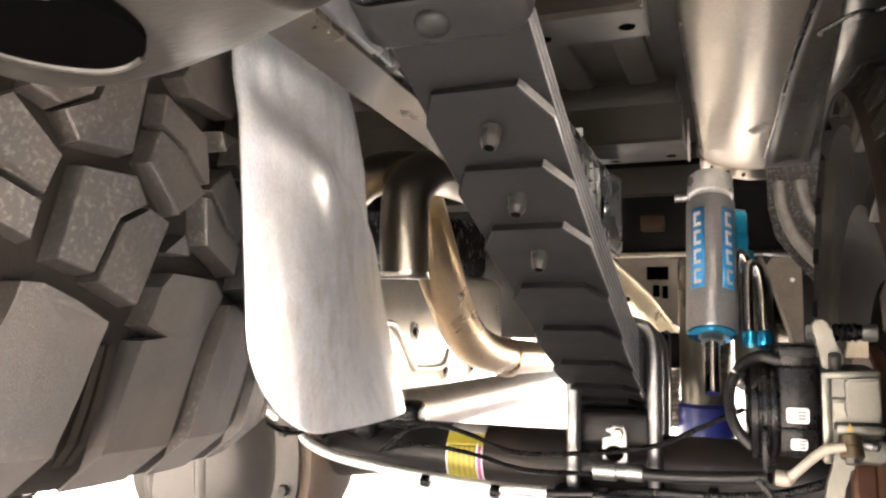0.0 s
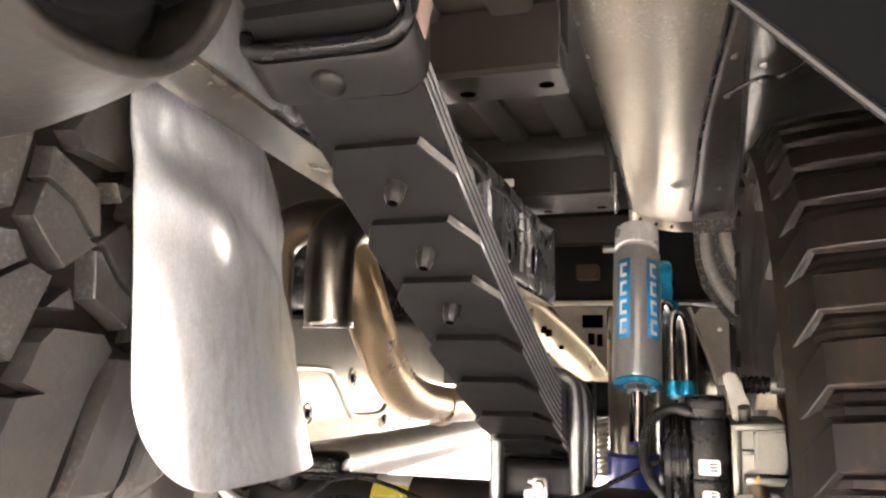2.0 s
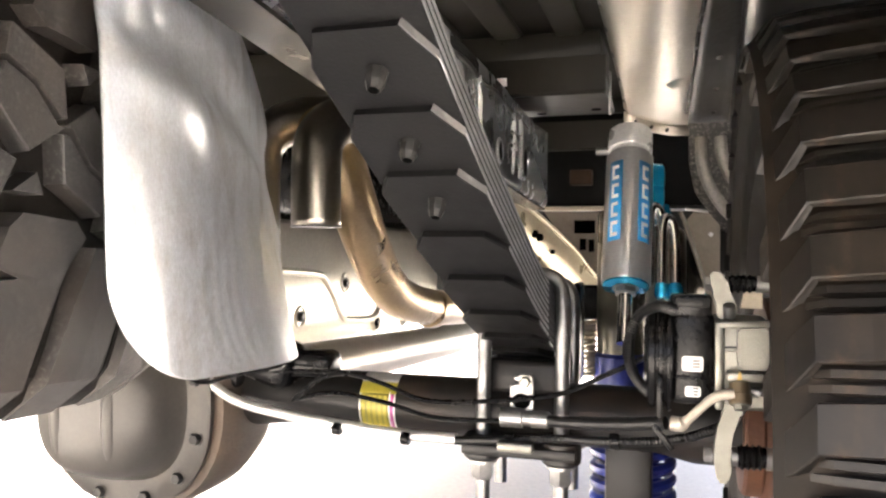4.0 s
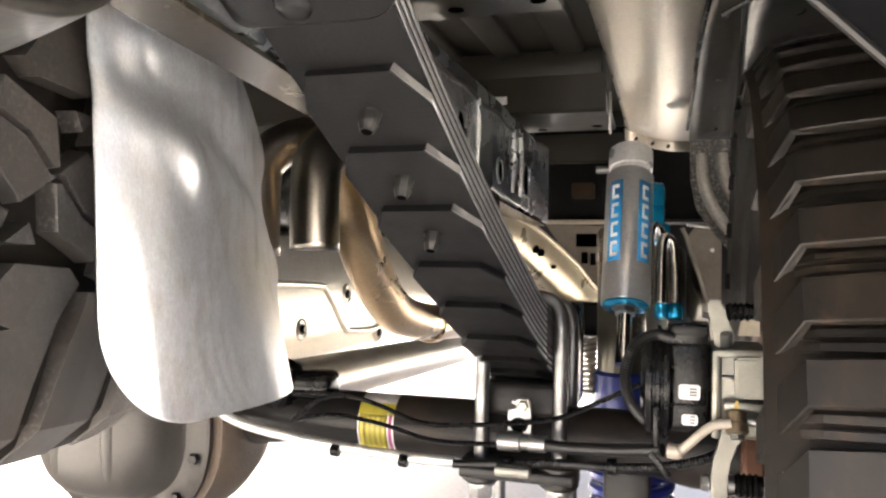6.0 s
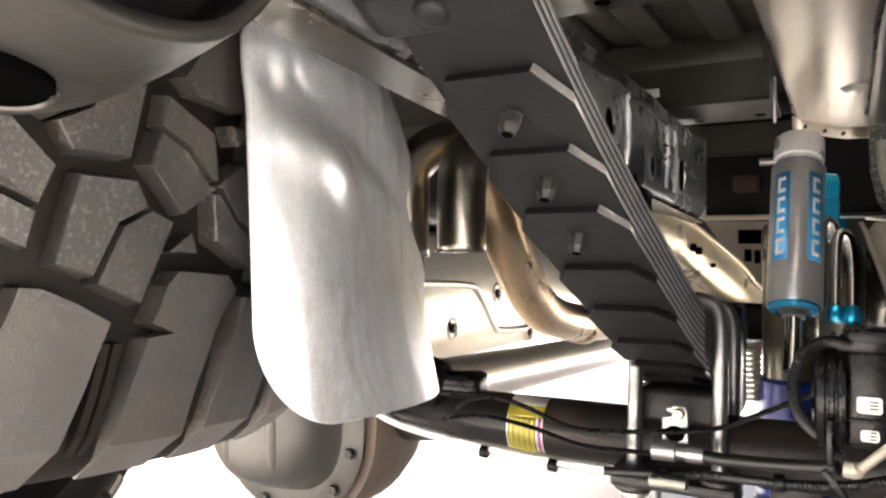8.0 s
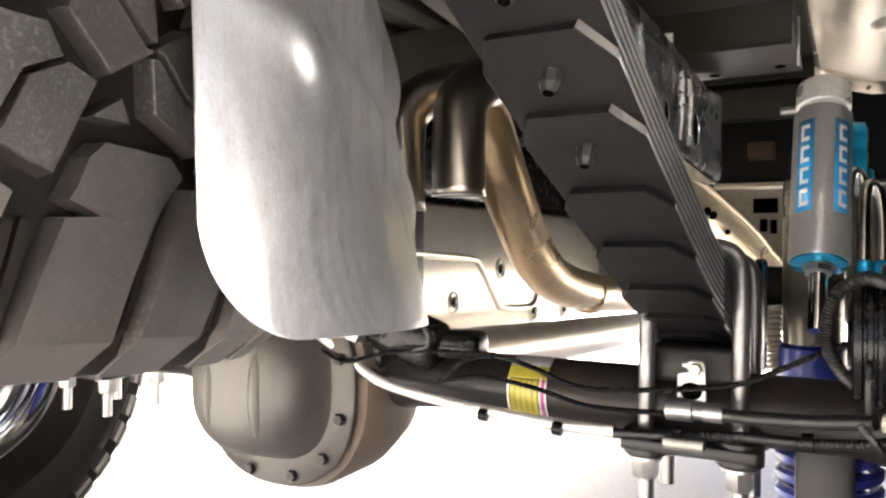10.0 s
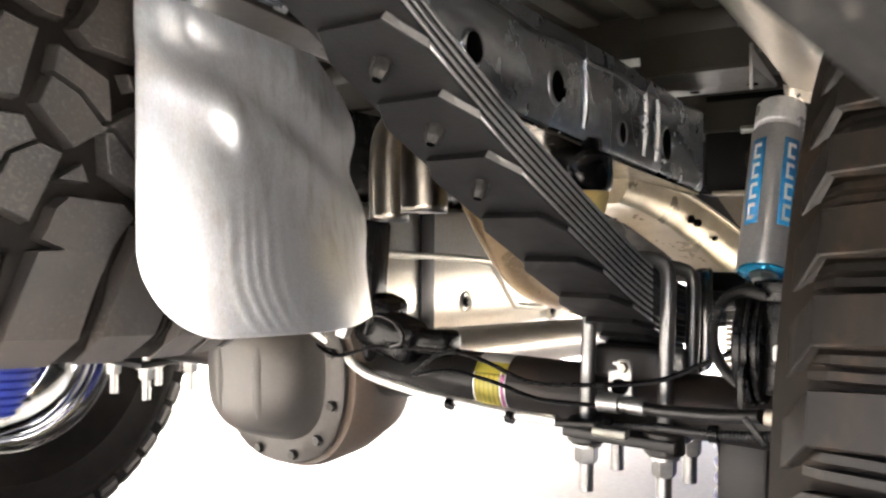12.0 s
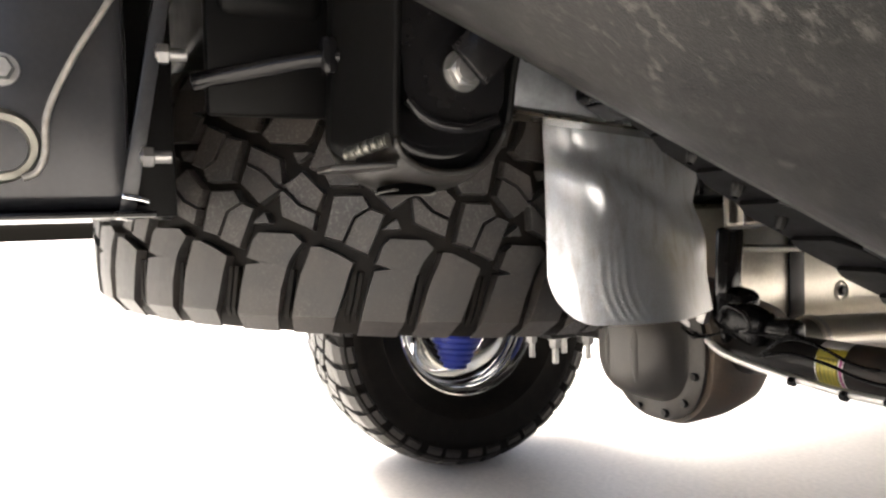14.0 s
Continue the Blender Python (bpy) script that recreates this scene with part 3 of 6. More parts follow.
bm = B()
NS, NT = 110, 84
grid = [[bm.verts.new(shield_point(i / NS, (j / NT) ** 1.3)) for i in range(NS + 1)] for j in range(NT + 1)]
for j in range(NT):
    for i in range(NS):
        bm.faces.new((grid[j][i], grid[j][i + 1], grid[j + 1][i + 1], grid[j + 1][i]))
shield = thing("heat_shield", "dented brushed aluminium heat shield between exhaust and spare tyre", "heat shield")
part("sheet", bm, M_ALU, shield, mods=[("SOLIDIFY", {"thickness": 0.0025, "offset": -1})])
bm = B()
bx(bm, (shield_point(0.22, 1)[0] + 0.002, 0.522, 0.925), (0.0025, 0.05, 0.034), None, 0.001)
part("mounting_tab", bm, M_ALU, shield, "upright mounting tab of the shield")


# ---------- leaf spring ----------
LX, LW = -0.099, 0.0485


def spring_top(y):
    """Height of the main leaf's upper face."""
    pts = [(0.30, 1.035), (0.40, 0.980), (0.558, 0.898), (0.697, 0.837), (0.817, 0.790), (0.981, 0.727), (1.122, 0.682), (1.25, 0.660), (1.45, 0.643), (1.70, 0.638), (1.95, 0.642)]
    for (a, za), (b, zb) in zip(pts, pts[1:]):
        if y <= b:
            return za + (zb - za) * (y - a) / (b - a) - 0.005 - 0.008 * min(1.0, max(0.0, (y - 0.53) / 0.5))
    return pts[-1][1] - 0.013


LEAF_T = 0.0085
LEAF_ENDS = [(0.34, 1.93), (0.36, 1.90), (0.432, 1.86), (0.528, 1.70), (0.600, 1.62), (0.672, 1.55), (0.770, 1.46), (0.862, 1.38), (0.955, 1.30), (1.035, 1.24), (1.085, 1.20), (1.110, 1.17)]
spring = thing("leaf_spring", "dark grey painted multi-leaf spring clamped on the axle", "leaf spring")


def leaf(i, y0, y1):
    bm = B()
    n = 26
    rings = []
    for yy in [y0, y0 + 0.016, y0 + 0.032] + [y0 + 0.032 + (y1 - y0 - 0.032) * k / n for k in range(1, n + 1)]:
        ch = min(1.0, (yy - y0) / 0.032) if i >= 3 else 1
        wr = LW - 0.018 * (1 - ch)
        wl = LW - 0.016 * (1 - ch)
        z = sum(spring_top(yy + o) for o in (-0.04, -0.02, 0, 0.02, 0.04)) / 5 - i * LEAF_T
        e = 0.0012
        b = z - LEAF_T + 0.0009
        yt = yy + (0.007 if yy == y0 and i >= 3 else 0)   # the end is cut on a slant
        rings.append([(LX - wl, yt, z - e), (LX - wl + e, yt, z), (LX + wr - e, yt, z), (LX + wr, yt, z - e),
                      (LX + wr, yy, b + e), (LX + wr - e, yy, b), (LX - wl + e, yy, b), (LX - wl, yy, b + e)])
    loft(bm, rings)
    return bm


for i, (y0, y1) in enumerate(LEAF_ENDS):
    strip_of = part("leaf", leaf(i, y0, y1), M_LEAF, spring)
    # One-sided strip: light caught by the leaf edges is put into its colour.
    bm = B()
    rows = []
    start = y0 + (0.034 if i >= 3 else 0.0)
    for k in range(19):
        yy = start + (max(1.06, start + 0.03) - start) * k / 18
        z = sum(spring_top(yy + o) for o in (-0.04, -0.02, 0, 0.02, 0.04)) / 5 - i * LEAF_T
        rows.append([(LX + LW + 0.0005, yy, z - 0.0020), (LX + LW + 0.0005, yy, z - LEAF_T + 0.0026)])
    loft(bm, rows, closed=False)
    part("side_edge", bm, M_LEAF_SIDE, strip_of, "bare grey side edge", mods=[("SOLIDIFY", {"thickness": 0.0008, "offset": 0})])
for i, (y0, y1) in enumerate(LEAF_ENDS):
    if i in (3, 4, 5):   # ground bare corner of the leaf end
        bm = B()
        rows = []
        for k in range(5):
            yy = y0 - 0.0012 + 0.0335 * k / 4
            z = sum(spring_top(yy + o) for o in (-0.04, -0.02, 0, 0.02, 0.04)) / 5 - i * LEAF_T
            wr = LW - 0.018 * (1 - min(1, max(0, (yy - y0) / 0.032))) + 0.0006
            rows.append([(LX + wr, yy + 0.006 * max(0, 1 - k / 2), z - 0.001), (LX + wr, yy, z - LEAF_T + 0.0014)])
        loft(bm, rows, closed=False)
        part("bare_corner", bm, M_LEAF_EDGE, spring, "bare ground steel corner of a leaf end", smooth=False, mods=[("SOLIDIFY", {"thickness": 0.001, "offset": 0})])


def spring_normal(y):
    d = (spring_top(y + 0.05) - spring_top(y - 0.05)) / 0.1
    return Vector((0, d, -1)).normalized()


for i, y in ((3, 0.566), (4, 0.638), (5, 0.714)):
    z = spring_top(y) - (i + 1) * LEAF_T + 0.001
    d = spring_normal(y)
    bm = B()
    cyl(bm, (LX + 0.001, y, z), Vector((LX + 0.001, y, z)) + d * 0.0165, [(0, 0.0088), (0.10, 0.0086), (0.12, 0.0080), (0.62, 0.0078), (0.66, 0.0074), (1, 0.0052)], 8)
    nut = part("bolt", bm, M_BOLT, spring, "clinched hexagon bolt through the leaf")
    bm = B()
    tip = Vector((LX + 0.001, y, z)) + d * 0.0162
    cyl(bm, tip, tip + d * 0.0006, [(0, 0.0042), (1, 0.0042)], 8)
    part("recess", bm, M_VOID, nut, "dark hollow end of the bolt")
# rubber-lined rebound clip near the rear end
cy, cz = 0.460, spring_top(0.460)
ang = math.degrees(math.atan2(spring_top(0.50) - spring_top(0.40), 0.1))
prof = []   # U section with rounded bends
for k in range(7):
    q = math.pi / 2 * k / 6
    prof.append((-0.054 + 0.016 * (1 - math.sin(math.pi / 2 - q)), -0.041 + 0.016 * (1 - math.sin(q))))
prof = [(-0.054, 0.03)] + prof
prof = prof + [(-x, z) for x, z in prof[::-1]]
rings = []
for dy in (-0.0140, -0.0125, 0.0, 0.0125, 0.0140):
    e = 0.0012 if abs(dy) > 0.0135 else 0.0
    slope = math.tan(radians(ang))
    rings.append([(LX + x * (1 - e * 8), cy + dy, cz + z + slope * dy + e) for x, z in prof])
bm = B()
loft(bm, rings, closed=False)
part("rebound_clip", bm, M_LEAF, spring, "bent grey steel clip round the upper leaves", mods=[("SOLIDIFY", {"thickness": 0.007, "offset": 0}), ("BEVEL", {"width": 0.0015, "segments": 2})])
bm = B()
c = Vector((LX - 0.004, cy - 0.001, cz - 0.0440))
cyl(bm, c, c + spring_normal(cy) * 0.006, [(0, 0.0115), (0.3, 0.0112), (0.65, 0.009), (0.9, 0.005), (1, 0.002)], 24)
part("rivet", bm, M_LEAF, spring, "domed rivet head of the clip")
bm = B()   # rubber cord along the strap's rear edge and up its outer side
zc = cz + 0.019 * math.tan(radians(ang)) * -1
pipe(bm, [(LX - 0.055, cy - 0.019, zc - 0.026), (LX - 0.046, cy - 0.019, zc - 0.036), (LX - 0.02, cy - 0.019, zc - 0.0375), (LX + 0.03, cy - 0.019, zc - 0.0375), (LX + 0.048, cy - 0.019, zc - 0.033), (LX + 0.055, cy - 0.019, zc - 0.018), (LX + 0.056, cy - 0.02, zc + 0.03)], 0.0058, 12, 6)
part("clip_pad", bm, M_PLASTIC, spring, "black rubber cord behind the clip")
bm = B()
bx(bm, (LX + 0.0583, cy, cz - 0.004), (0.001, 0.018, 0.032), (ang, 0, 0), 0.0003)
part("tag", bm, M_TAG, spring, "worn pinkish white tag on the clip")
bm = B()
rod(bm, (LX - LW, 0.325, spring_top(0.325) - 0.012), (LX + LW, 0.325, spring_top(0.325) - 0.012), 0.032, 28, 0.003)
part("eye", bm, M_LEAF, spring, "rolled eye of the main leaf")

# U-bolts with plate and nuts
ubolts = [((-0.136, -0.031), 1.052), ((-0.136, -0.031), 1.165)]
for (xa, xb), y in ubolts:
    u = thing("u_bolt", "zinc-plated U-bolt clamping the spring to the axle", "u-bolt", group="axle U-bolts")
    u.location = (0, y, 0)
    top = 0.695 if y < 1.1 else 0.68
    bm = B()
    pipe(bm, [(xa, 0, 0.384), (xa, 0.002, 0.52), (xa, 0.012, top - 0.05), (xa + 0.006, 0.02, top - 0.012), (xa + 0.025, 0.022, top), ((xa + xb) / 2, 0.022, top + 0.001), (xb - 0.025, 0.022, top), (xb - 0.006, 0.02, top - 0.012), (xb, 0.012, top - 0.05), (xb, 0.002, 0.52), (xb, 0, 0.384)], 0.0098, 16, 5)
    part("bent_rod", bm, M_UBOLT, u)
    for x in (xa, xb):
        bm = B()
        hexbolt(bm, (x, 0, 0.450), (0, 0, -1), 0.0158, 0.028, 0.020)
        part("nut", bm, M_ZINC, u, "zinc-plated hexagon nut")


# ---------- rear axle ----------
AY, AZ = 1.10, 0.505
axle = thing("rear_axle", "black rear axle with a dusty differential cover", "axle")
bm = B()
cyl(bm, (-1.42, AY, AZ), (0.20, AY, AZ), [(0, 0.05), (0.05, 0.042), (0.40, 0.042), (0.42, 0.050), (0.56, 0.050), (0.60, 0.042), (0.93, 0.042), (0.96, 0.052), (1, 0.052)], 36)
part("axle_tube", bm, M_AXLE, axle, "black painted axle tube with rust")


def section(cx, cz, rx, rz, y, power=2.6, n=40, cut=0.0):
    ring = []
    for i in range(n):
        a = 2 * math.pi * i / n
        c, s = math.cos(a), math.sin(a)
        x = abs(c) ** (2 / power) * (1 if c > 0 else -1) * rx
        z = abs(s) ** (2 / power) * (1 if s > 0 else -1) * rz
        ring.append((cx + x, y, cz + z))
    return ring


DX, DZ = -0.680, 0.492
bm = B()
loft(bm, [section(DX + 0.012, DZ, 0.150, 0.158, 1.025, 2.2), section(DX + 0.012, DZ, 0.160, 0.162, 1.04, 2.2), section(DX + 0.014, DZ, 0.174, 0.155, 1.10, 2.2), section(DX, DZ, 0.15, 0.14, 1.19), section(DX, DZ, 0.10, 0.10, 1.27), section(DX, DZ, 0.066, 0.066, 1.36)])
part("differential_housing", bm, M_CAST, axle, "rust-stained cast differential housing")
bm = B()
loft(bm, [section(DX, DZ, 0.146, 0.152, 1.025, 2.3), section(DX, DZ, 0.148, 0.154, 1.014, 2.3), section(DX, DZ, 0.144, 0.150, 1.010, 2.3), section(DX - 0.004, DZ + 0.006, 0.118, 0.118, 1.006), section(DX - 0.004, DZ + 0.006, 0.112, 0.113, 0.998), section(DX - 0.005, DZ + 0.006, 0.107, 0.108, 0.975), section(DX - 0.006, DZ + 0.006, 0.096, 0.098, 0.950), section(DX - 0.006, DZ + 0.006, 0.078, 0.082, 0.932), section(DX - 0.006, DZ + 0.006, 0.045, 0.05, 0.926)])
cover = part("differential_cover", bm, M_COVER, axle, "dusty stamped steel differential cover")
for k, dx in enumerate((-0.048, 0.040)):
    bm = B()
    pipe(bm, [(DX + dx, 0.975, DZ - 0.085), (DX + dx, 0.942, DZ - 0.06), (DX + dx, 0.932, DZ), (DX + dx, 0.942, DZ + 0.06), (DX + dx, 0.975, DZ + 0.095)], 0.011, 10, 5)
    part("rib", bm, M_COVER, cover)
for k in range(12):
    a = 2 * math.pi * (k + 0.52) / 12
    c, s_ = math.cos(a), math.sin(a)
    x = abs(c) ** (2 / 2.3) * (1 if c > 0 else -1) * 0.131
    z = abs(s_) ** (2 / 2.3) * (1 if s_ > 0 else -1) * 0.137
    bm = B()
    hexbolt(bm, (DX + x, 1.011, DZ + z), (0, -1, 0), 0.0085, 0.011, 0.011)
    part("bolt", bm, M_MATTBLACK, cover, "hexagon cover bolt")
bm = B()
rod(bm, (DX + 0.163, 1.045, DZ + 0.020), (DX + 0.163, 1.030, DZ + 0.020), 0.011, 18, 0.002)
part("plug", bm, M_CAST, axle, "small rusty plug in the housing")
# label round the tube
lab = None
for x0, x1, mt, a0, a1, dr in ((-0.319, -0.265, M_LABELYELLOW, -0.22, 0.16, 0.0012), (-0.319, -0.265, M_LABELPAPER, -0.75, -0.22, 0.0012), (-0.317, -0.2745, M_LABELOLIVE, 0.16, 1.25, 0.0012), (-0.319, -0.317, M_LABELWHITE, 0.16, 1.25, 0.0012), (-0.2745, -0.2725, M_LABELWHITE, 0.10, 1.25, 0.0013), (-0.2725, -0.267, M_MAGENTA, 0.16, 1.22, 0.0013), (-0.267, -0.265, M_LABELWHITE, 0.16, 1.25, 0.0012)):
    bm = B()
    rings = []
    for k in range(9):
        a = math.pi + (0.55 - (a0 + (a1 - a0) * k / 8)) * 1.15
        rings.append([(x, AY + math.cos(a) * (0.042 + dr), AZ - math.sin(a) * (0.042 + dr)) for x in (x0, x1)])
    loft(bm, rings, closed=False)
    p_ = part("label" if lab is None else "label_field", bm, mt, axle if lab is None else lab, "yellow, white and magenta printed sticker" if lab is None else "", mods=[("SOLIDIFY", {"thickness": 0.0004, "offset": 1})])
    lab = lab or p_
for k in range(5):
    bm = B()
    rings = []
    for j in range(6):
        a = math.pi + (0.55 - (0.22 + 0.98 * j / 5)) * 1.15
        xa = -0.314 + 0.008 * k
        rings.append([(x, AY + math.cos(a) * 0.0440, AZ - math.sin(a) * 0.0440) for x in (xa, xa + 0.0045)])
    loft(bm, rings, closed=False)
    part("print_bar", bm, M_LABELYELLOW, lab)
# spring perch and lower plate
bm = B()
bx(bm, (-0.086, AY + 0.02, 0.551), (0.104, 0.100, 0.048), (-6, 0, 0), 0.010, 3)
part("spring_perch", bm, M_AXLE, axle, "welded black spring perch")
plate_thing = thing("u_bolt_plate", "black steel clamp plate under the axle", "clamp plate")
bm = B()
bx(bm, (-0.084, AY + 0.005, 0.466), (0.150, 0.165, 0.014), None, 0.003)
for x in (-0.136, -0.031):
    for y in (1.052, 1.165):
        rod(bm, (x, y, 0.482), (x, y, 0.449), 0.026, 24, 0.004)
part("clamp_plate", bm, M_MATTBLACK, plate_thing)
# small silver line bracket on the perch
br = thing("line_bracket", "zinc-plated brake line bracket bolted to the axle", "bracket")
br.matrix_basis = pose(-0.078, -0.016, 0.556) @ Matrix.Diagonal((0.80, 1, 0.80, 1)) @ pose(0.088, 0, -0.556)
bm = B()
plate(bm, [(-0.107, 0.500), (-0.070, 0.500), (-0.068, 0.520), (-0.069, 0.566), (-0.073, 0.572), (-0.090, 0.572), (-0.094, 0.568), (-0.100, 0.568), (-0.101, 0.563), (-0.094, 0.561), (-0.092, 0.556), (-0.107, 0.553)], "y", 1.036, 1.041)
part("tab", bm, M_UBOLT, br, "grey plated tab", mods=[("BEVEL", {"width": 0.001, "segments": 2})])
bm = B()
hexbolt(bm, (-0.081, 1.036, 0.561), (0, -1, 0), 0.0085, 0.009, 0.0105)
part("bolt", bm, M_CASTALU, br, "hexagon bolt")
bm = B()
plate(bm, [(-0.088 + 0.0150 * math.cos(2 * math.pi * k / 24), 0.529 + 0.0125 * math.sin(2 * math.pi * k / 24)) for k in range(24)], "y", 1.0352, 1.037)
part("slot", bm, M_VOID, br, "dark oval slot")
bm = B()
bx(bm, (-0.092, 1.015, 0.462), (0.056, 0.02, 0.016), None, 0.004)
part("lower_tab", bm, M_CASTALU, br)

# lines and hoses on the axle
hs = thing("brake_hose", "silver sleeved brake line along the axle", "brake line")
bm = B()
pipe(bm, [(-0.60, 0.985, 0.585), (-0.556, 1.02, 0.543), (-0.496, 1.022, 0.508), (-0.403, 1.024, 0.491), (-0.317, 1.028, 0.482), (-0.238, 1.028, 0.477), (-0.165, 1.024, 0.478)], 0.0075, 10, 6)
part("sleeve", bm, M_BRAID, hs)
for x, z in ((-0.335, 0.4795), (-0.235, 0.474)):
    bm = B()
    rod(bm, (x - 0.006, 1.02, z + 0.0005), (x + 0.006, 1.02, z - 0.0005), 0.0085, 14, 0.001)
    part("tie", bm, M_PLASTIC, hs, "black cable tie")
hs = thing("corrugated_hose", "black corrugated sleeve along the axle tube", "hose")
bm = B()
ps = smooth_path([(-0.165, 1.02, 0.477), (-0.09, 1.018, 0.484), (-0.032, 1.015, 0.491), (0.04, 1.01, 0.494), (0.10, 1.0, 0.503), (0.15, 0.985, 0.522), (0.180, 0.97, 0.55), (0.195, 0.965, 0.59)], 26)
rings = []
for i, p in enumerate(ps):
    r = 0.0052 if i % 2 else 0.0062
    d = (ps[min(i + 1, len(ps) - 1)] - ps[max(i - 1, 0)]).normalized()
    u, w = basis(d)
    rings.append([p + (u * math.cos(2 * math.pi * k / 10) + w * math.sin(2 * math.pi * k / 10)) * r for k in range(10)])
loft(bm, rings)
part("sleeve", bm, M_HOSE, hs)
for x, z in ((0.04, 0.494), (-0.09, 0.484)):
    bm = B()
    rod(bm, (x - 0.006, 1.013, z - 0.0004), (x + 0.006, 1.013, z + 0.0004), 0.0105, 16, 0.001)
    part("clip", bm, M_PLASTIC, hs, "smooth black hose clip")
hs = thing("brake_hose", "black brake hose with a pale fitting at the caliper", "brake line")
bm = B()
pipe(bm, [(-0.045, 1.012, 0.514), (-0.010, 1.0, 0.516), (0.05, 0.990, 0.521), (0.100, 0.968, 0.531)], 0.0078, 12, 6)
part("hose", bm, M_HOSE, hs)
bm = B()
pipe(bm, [(0.106, 0.965, 0.532), (0.116, 0.963, 0.532), (0.124, 0.960, 0.538), (0.136, 0.944, 0.554), (0.146, 0.930, 0.567), (0.155, 0.920, 0.575), (0.170, 0.918, 0.578)], 0.0052, 14, 6, radii=lambda f: 1.65 if f < 0.2 else 1.65 - 0.65 * min(1, (f - 0.2) / 0.12))
part("end_pipe", bm, surface("pale_hose_end", (0.36, 0.325, 0.27), 0.42, 0.15, spots=(0.28, 0.24, 0.19), scale=40), hs, "pale beige bent hose end")
bm = B()
bx(bm, (0.097, 0.952, 0.518), (0.007, 0.004, 0.034), (0, -38, 0), 0.001)
part("strap", bm, M_PLASTIC, hs, "black strap round both hoses")
bm = B()
cyl(bm, (-0.104, 1.014, 0.514), (-0.040, 1.014, 0.514), [(0, 0.006), (0.02, 0.0125), (0.45, 0.0125), (0.47, 0.0095), (0.62, 0.0095), (0.64, 0.0110), (0.95, 0.0110), (1, 0.008)], 16)
part("ferrule", bm, M_ZINC, hs, "grey crimped hose ferrule")
for pts, r in (([(-0.409, 1.03, 0.513), (-0.347, 1.03, 0.526), (-0.273, 1.03, 0.519), (-0.196, 1.025, 0.504), (-0.102, 1.016, 0.508)], 0.0033),
               ([(-0.403, 1.02, 0.515), (-0.36, 1.02, 0.548), (-0.318, 1.02, 0.556), (-0.269, 1.02, 0.546), (-0.208, 1.02, 0.527), (-0.13, 1.018, 0.531), (-0.032, 1.012, 0.547), (0.028, 1.01, 0.575), (0.075, 1.0, 0.60)], 0.0033),
               ([(-0.60, 1.0, 0.56), (-0.54, 1.0, 0.535), (-0.47, 1.01, 0.552), (-0.40, 1.02, 0.556), (-0.318, 1.02, 0.558)], 0.003),
               ([(-0.47, 0.99, 0.575), (-0.45, 0.985, 0.605), (-0.405, 0.98, 0.598), (-0.395, 0.985, 0.57), (-0.42, 0.99, 0.560)], 0.004)):
    hs = thing("brake_pipe", "thin black brake pipe running over the axle", "brake line", group="brake pipes on the axle")
    bm = B()
    pipe(bm, pts, r, 8, 6)
    part("tube", bm, M_PLASTIC, hs)
hs = thing("vent_block", "black casting with clips above the differential", "bracket")
bm = B()
bx(bm, (-0.475, 1.06, 0.570), (0.12, 0.06, 0.07), (0, 18, 0), 0.018, 3)
bx(bm, (-0.40, 1.07, 0.560), (0.08, 0.05, 0.04), (0, 0, 0), 0.012, 3)
bx(bm, (-0.505, 1.07, 0.590), (0.075, 0.07, 0.085), (0, 12, 0), 0.022, 3)
part("casting", bm, M_PLASTIC, hs)
bm = B()
bx(bm, (-0.525, 1.005, 0.577), (0.02, 0.02, 0.028), (0, 20, 10), 0.004)
part("clip", bm, M_ZINC, hs, "bright metal clip")

# lower mount and blue coil behind it
post = thing("shock_mount", "dusty black lower shock mount below the axle", "bracket")
bm = B()
bx(bm, (0.052, 1.115, 0.405), (0.062, 0.03, 0.13), None, 0.006)
part("post", bm, M_AXLE, post)


def coil(bm, c, r, z0, z1, turns, wire, seg=8):
    pts = [(c[0] + r * math.cos(2 * math.pi * turns * k / (turns * 20)), c[1] + r * math.sin(2 * math.pi * turns * k / (turns * 20)), z0 + (z1 - z0) * k / (turns * 20)) for k in range(turns * 20 + 1)]
    return pipe(bm, pts, wire, seg, 1)


cs = thing("coil_spring", "bright blue coil spring beside the axle", "coil spring", group="blue coil springs")
bm = B()
coil(bm, (0.052, 1.22, 0), 0.055, 0.26, 0.44, 8, 0.0085)
part("wire", bm, M_BLUEPAINT, cs)
cs2 = thing("bump_stop", "ribbed blue bump stop by the far wheel", "bump stop", group="blue coil springs")
bm = B()
ringp = []
for k in range(41):
    f = k / 40
    ringp.append((f, 0.03 + 0.075 * f ** 0.8 + (0.003 if k % 4 < 2 else -0.002)))
cyl(bm, (-1.42, 0.905, 0.338), (-1.42, 0.92, 0.52), ringp, 28)
part("ribbed_body", bm, M_BLUEPAINT, cs2)
for k, (x, y) in enumerate(((-1.236, 1.06), (-1.236, 1.17), (-1.12, 1.06), (-1.12, 1.17))):
    u = thing("stud", "zinc-plated U-bolt end with nut under the axle", "u-bolt", group="far axle U-bolt ends")
    bm = B()
    rod(bm, (x, y, 0.382), (x, y, 0.60), 0.0085, 12)
    hexbolt(bm, (x, y, 0.452), (0, 0, -1), 0.0165, 0.028, 0.02)
    part("threaded_end", bm, M_ZINC, u)
pl2 = thing("u_bolt_plate", "black steel clamp plate under the far axle end", "clamp plate")
bm = B()
bx(bm, (-1.178, 1.115, 0.457), (0.16, 0.165, 0.012), None, 0.003)
part("clamp_plate", bm, M_MATTBLACK, pl2)

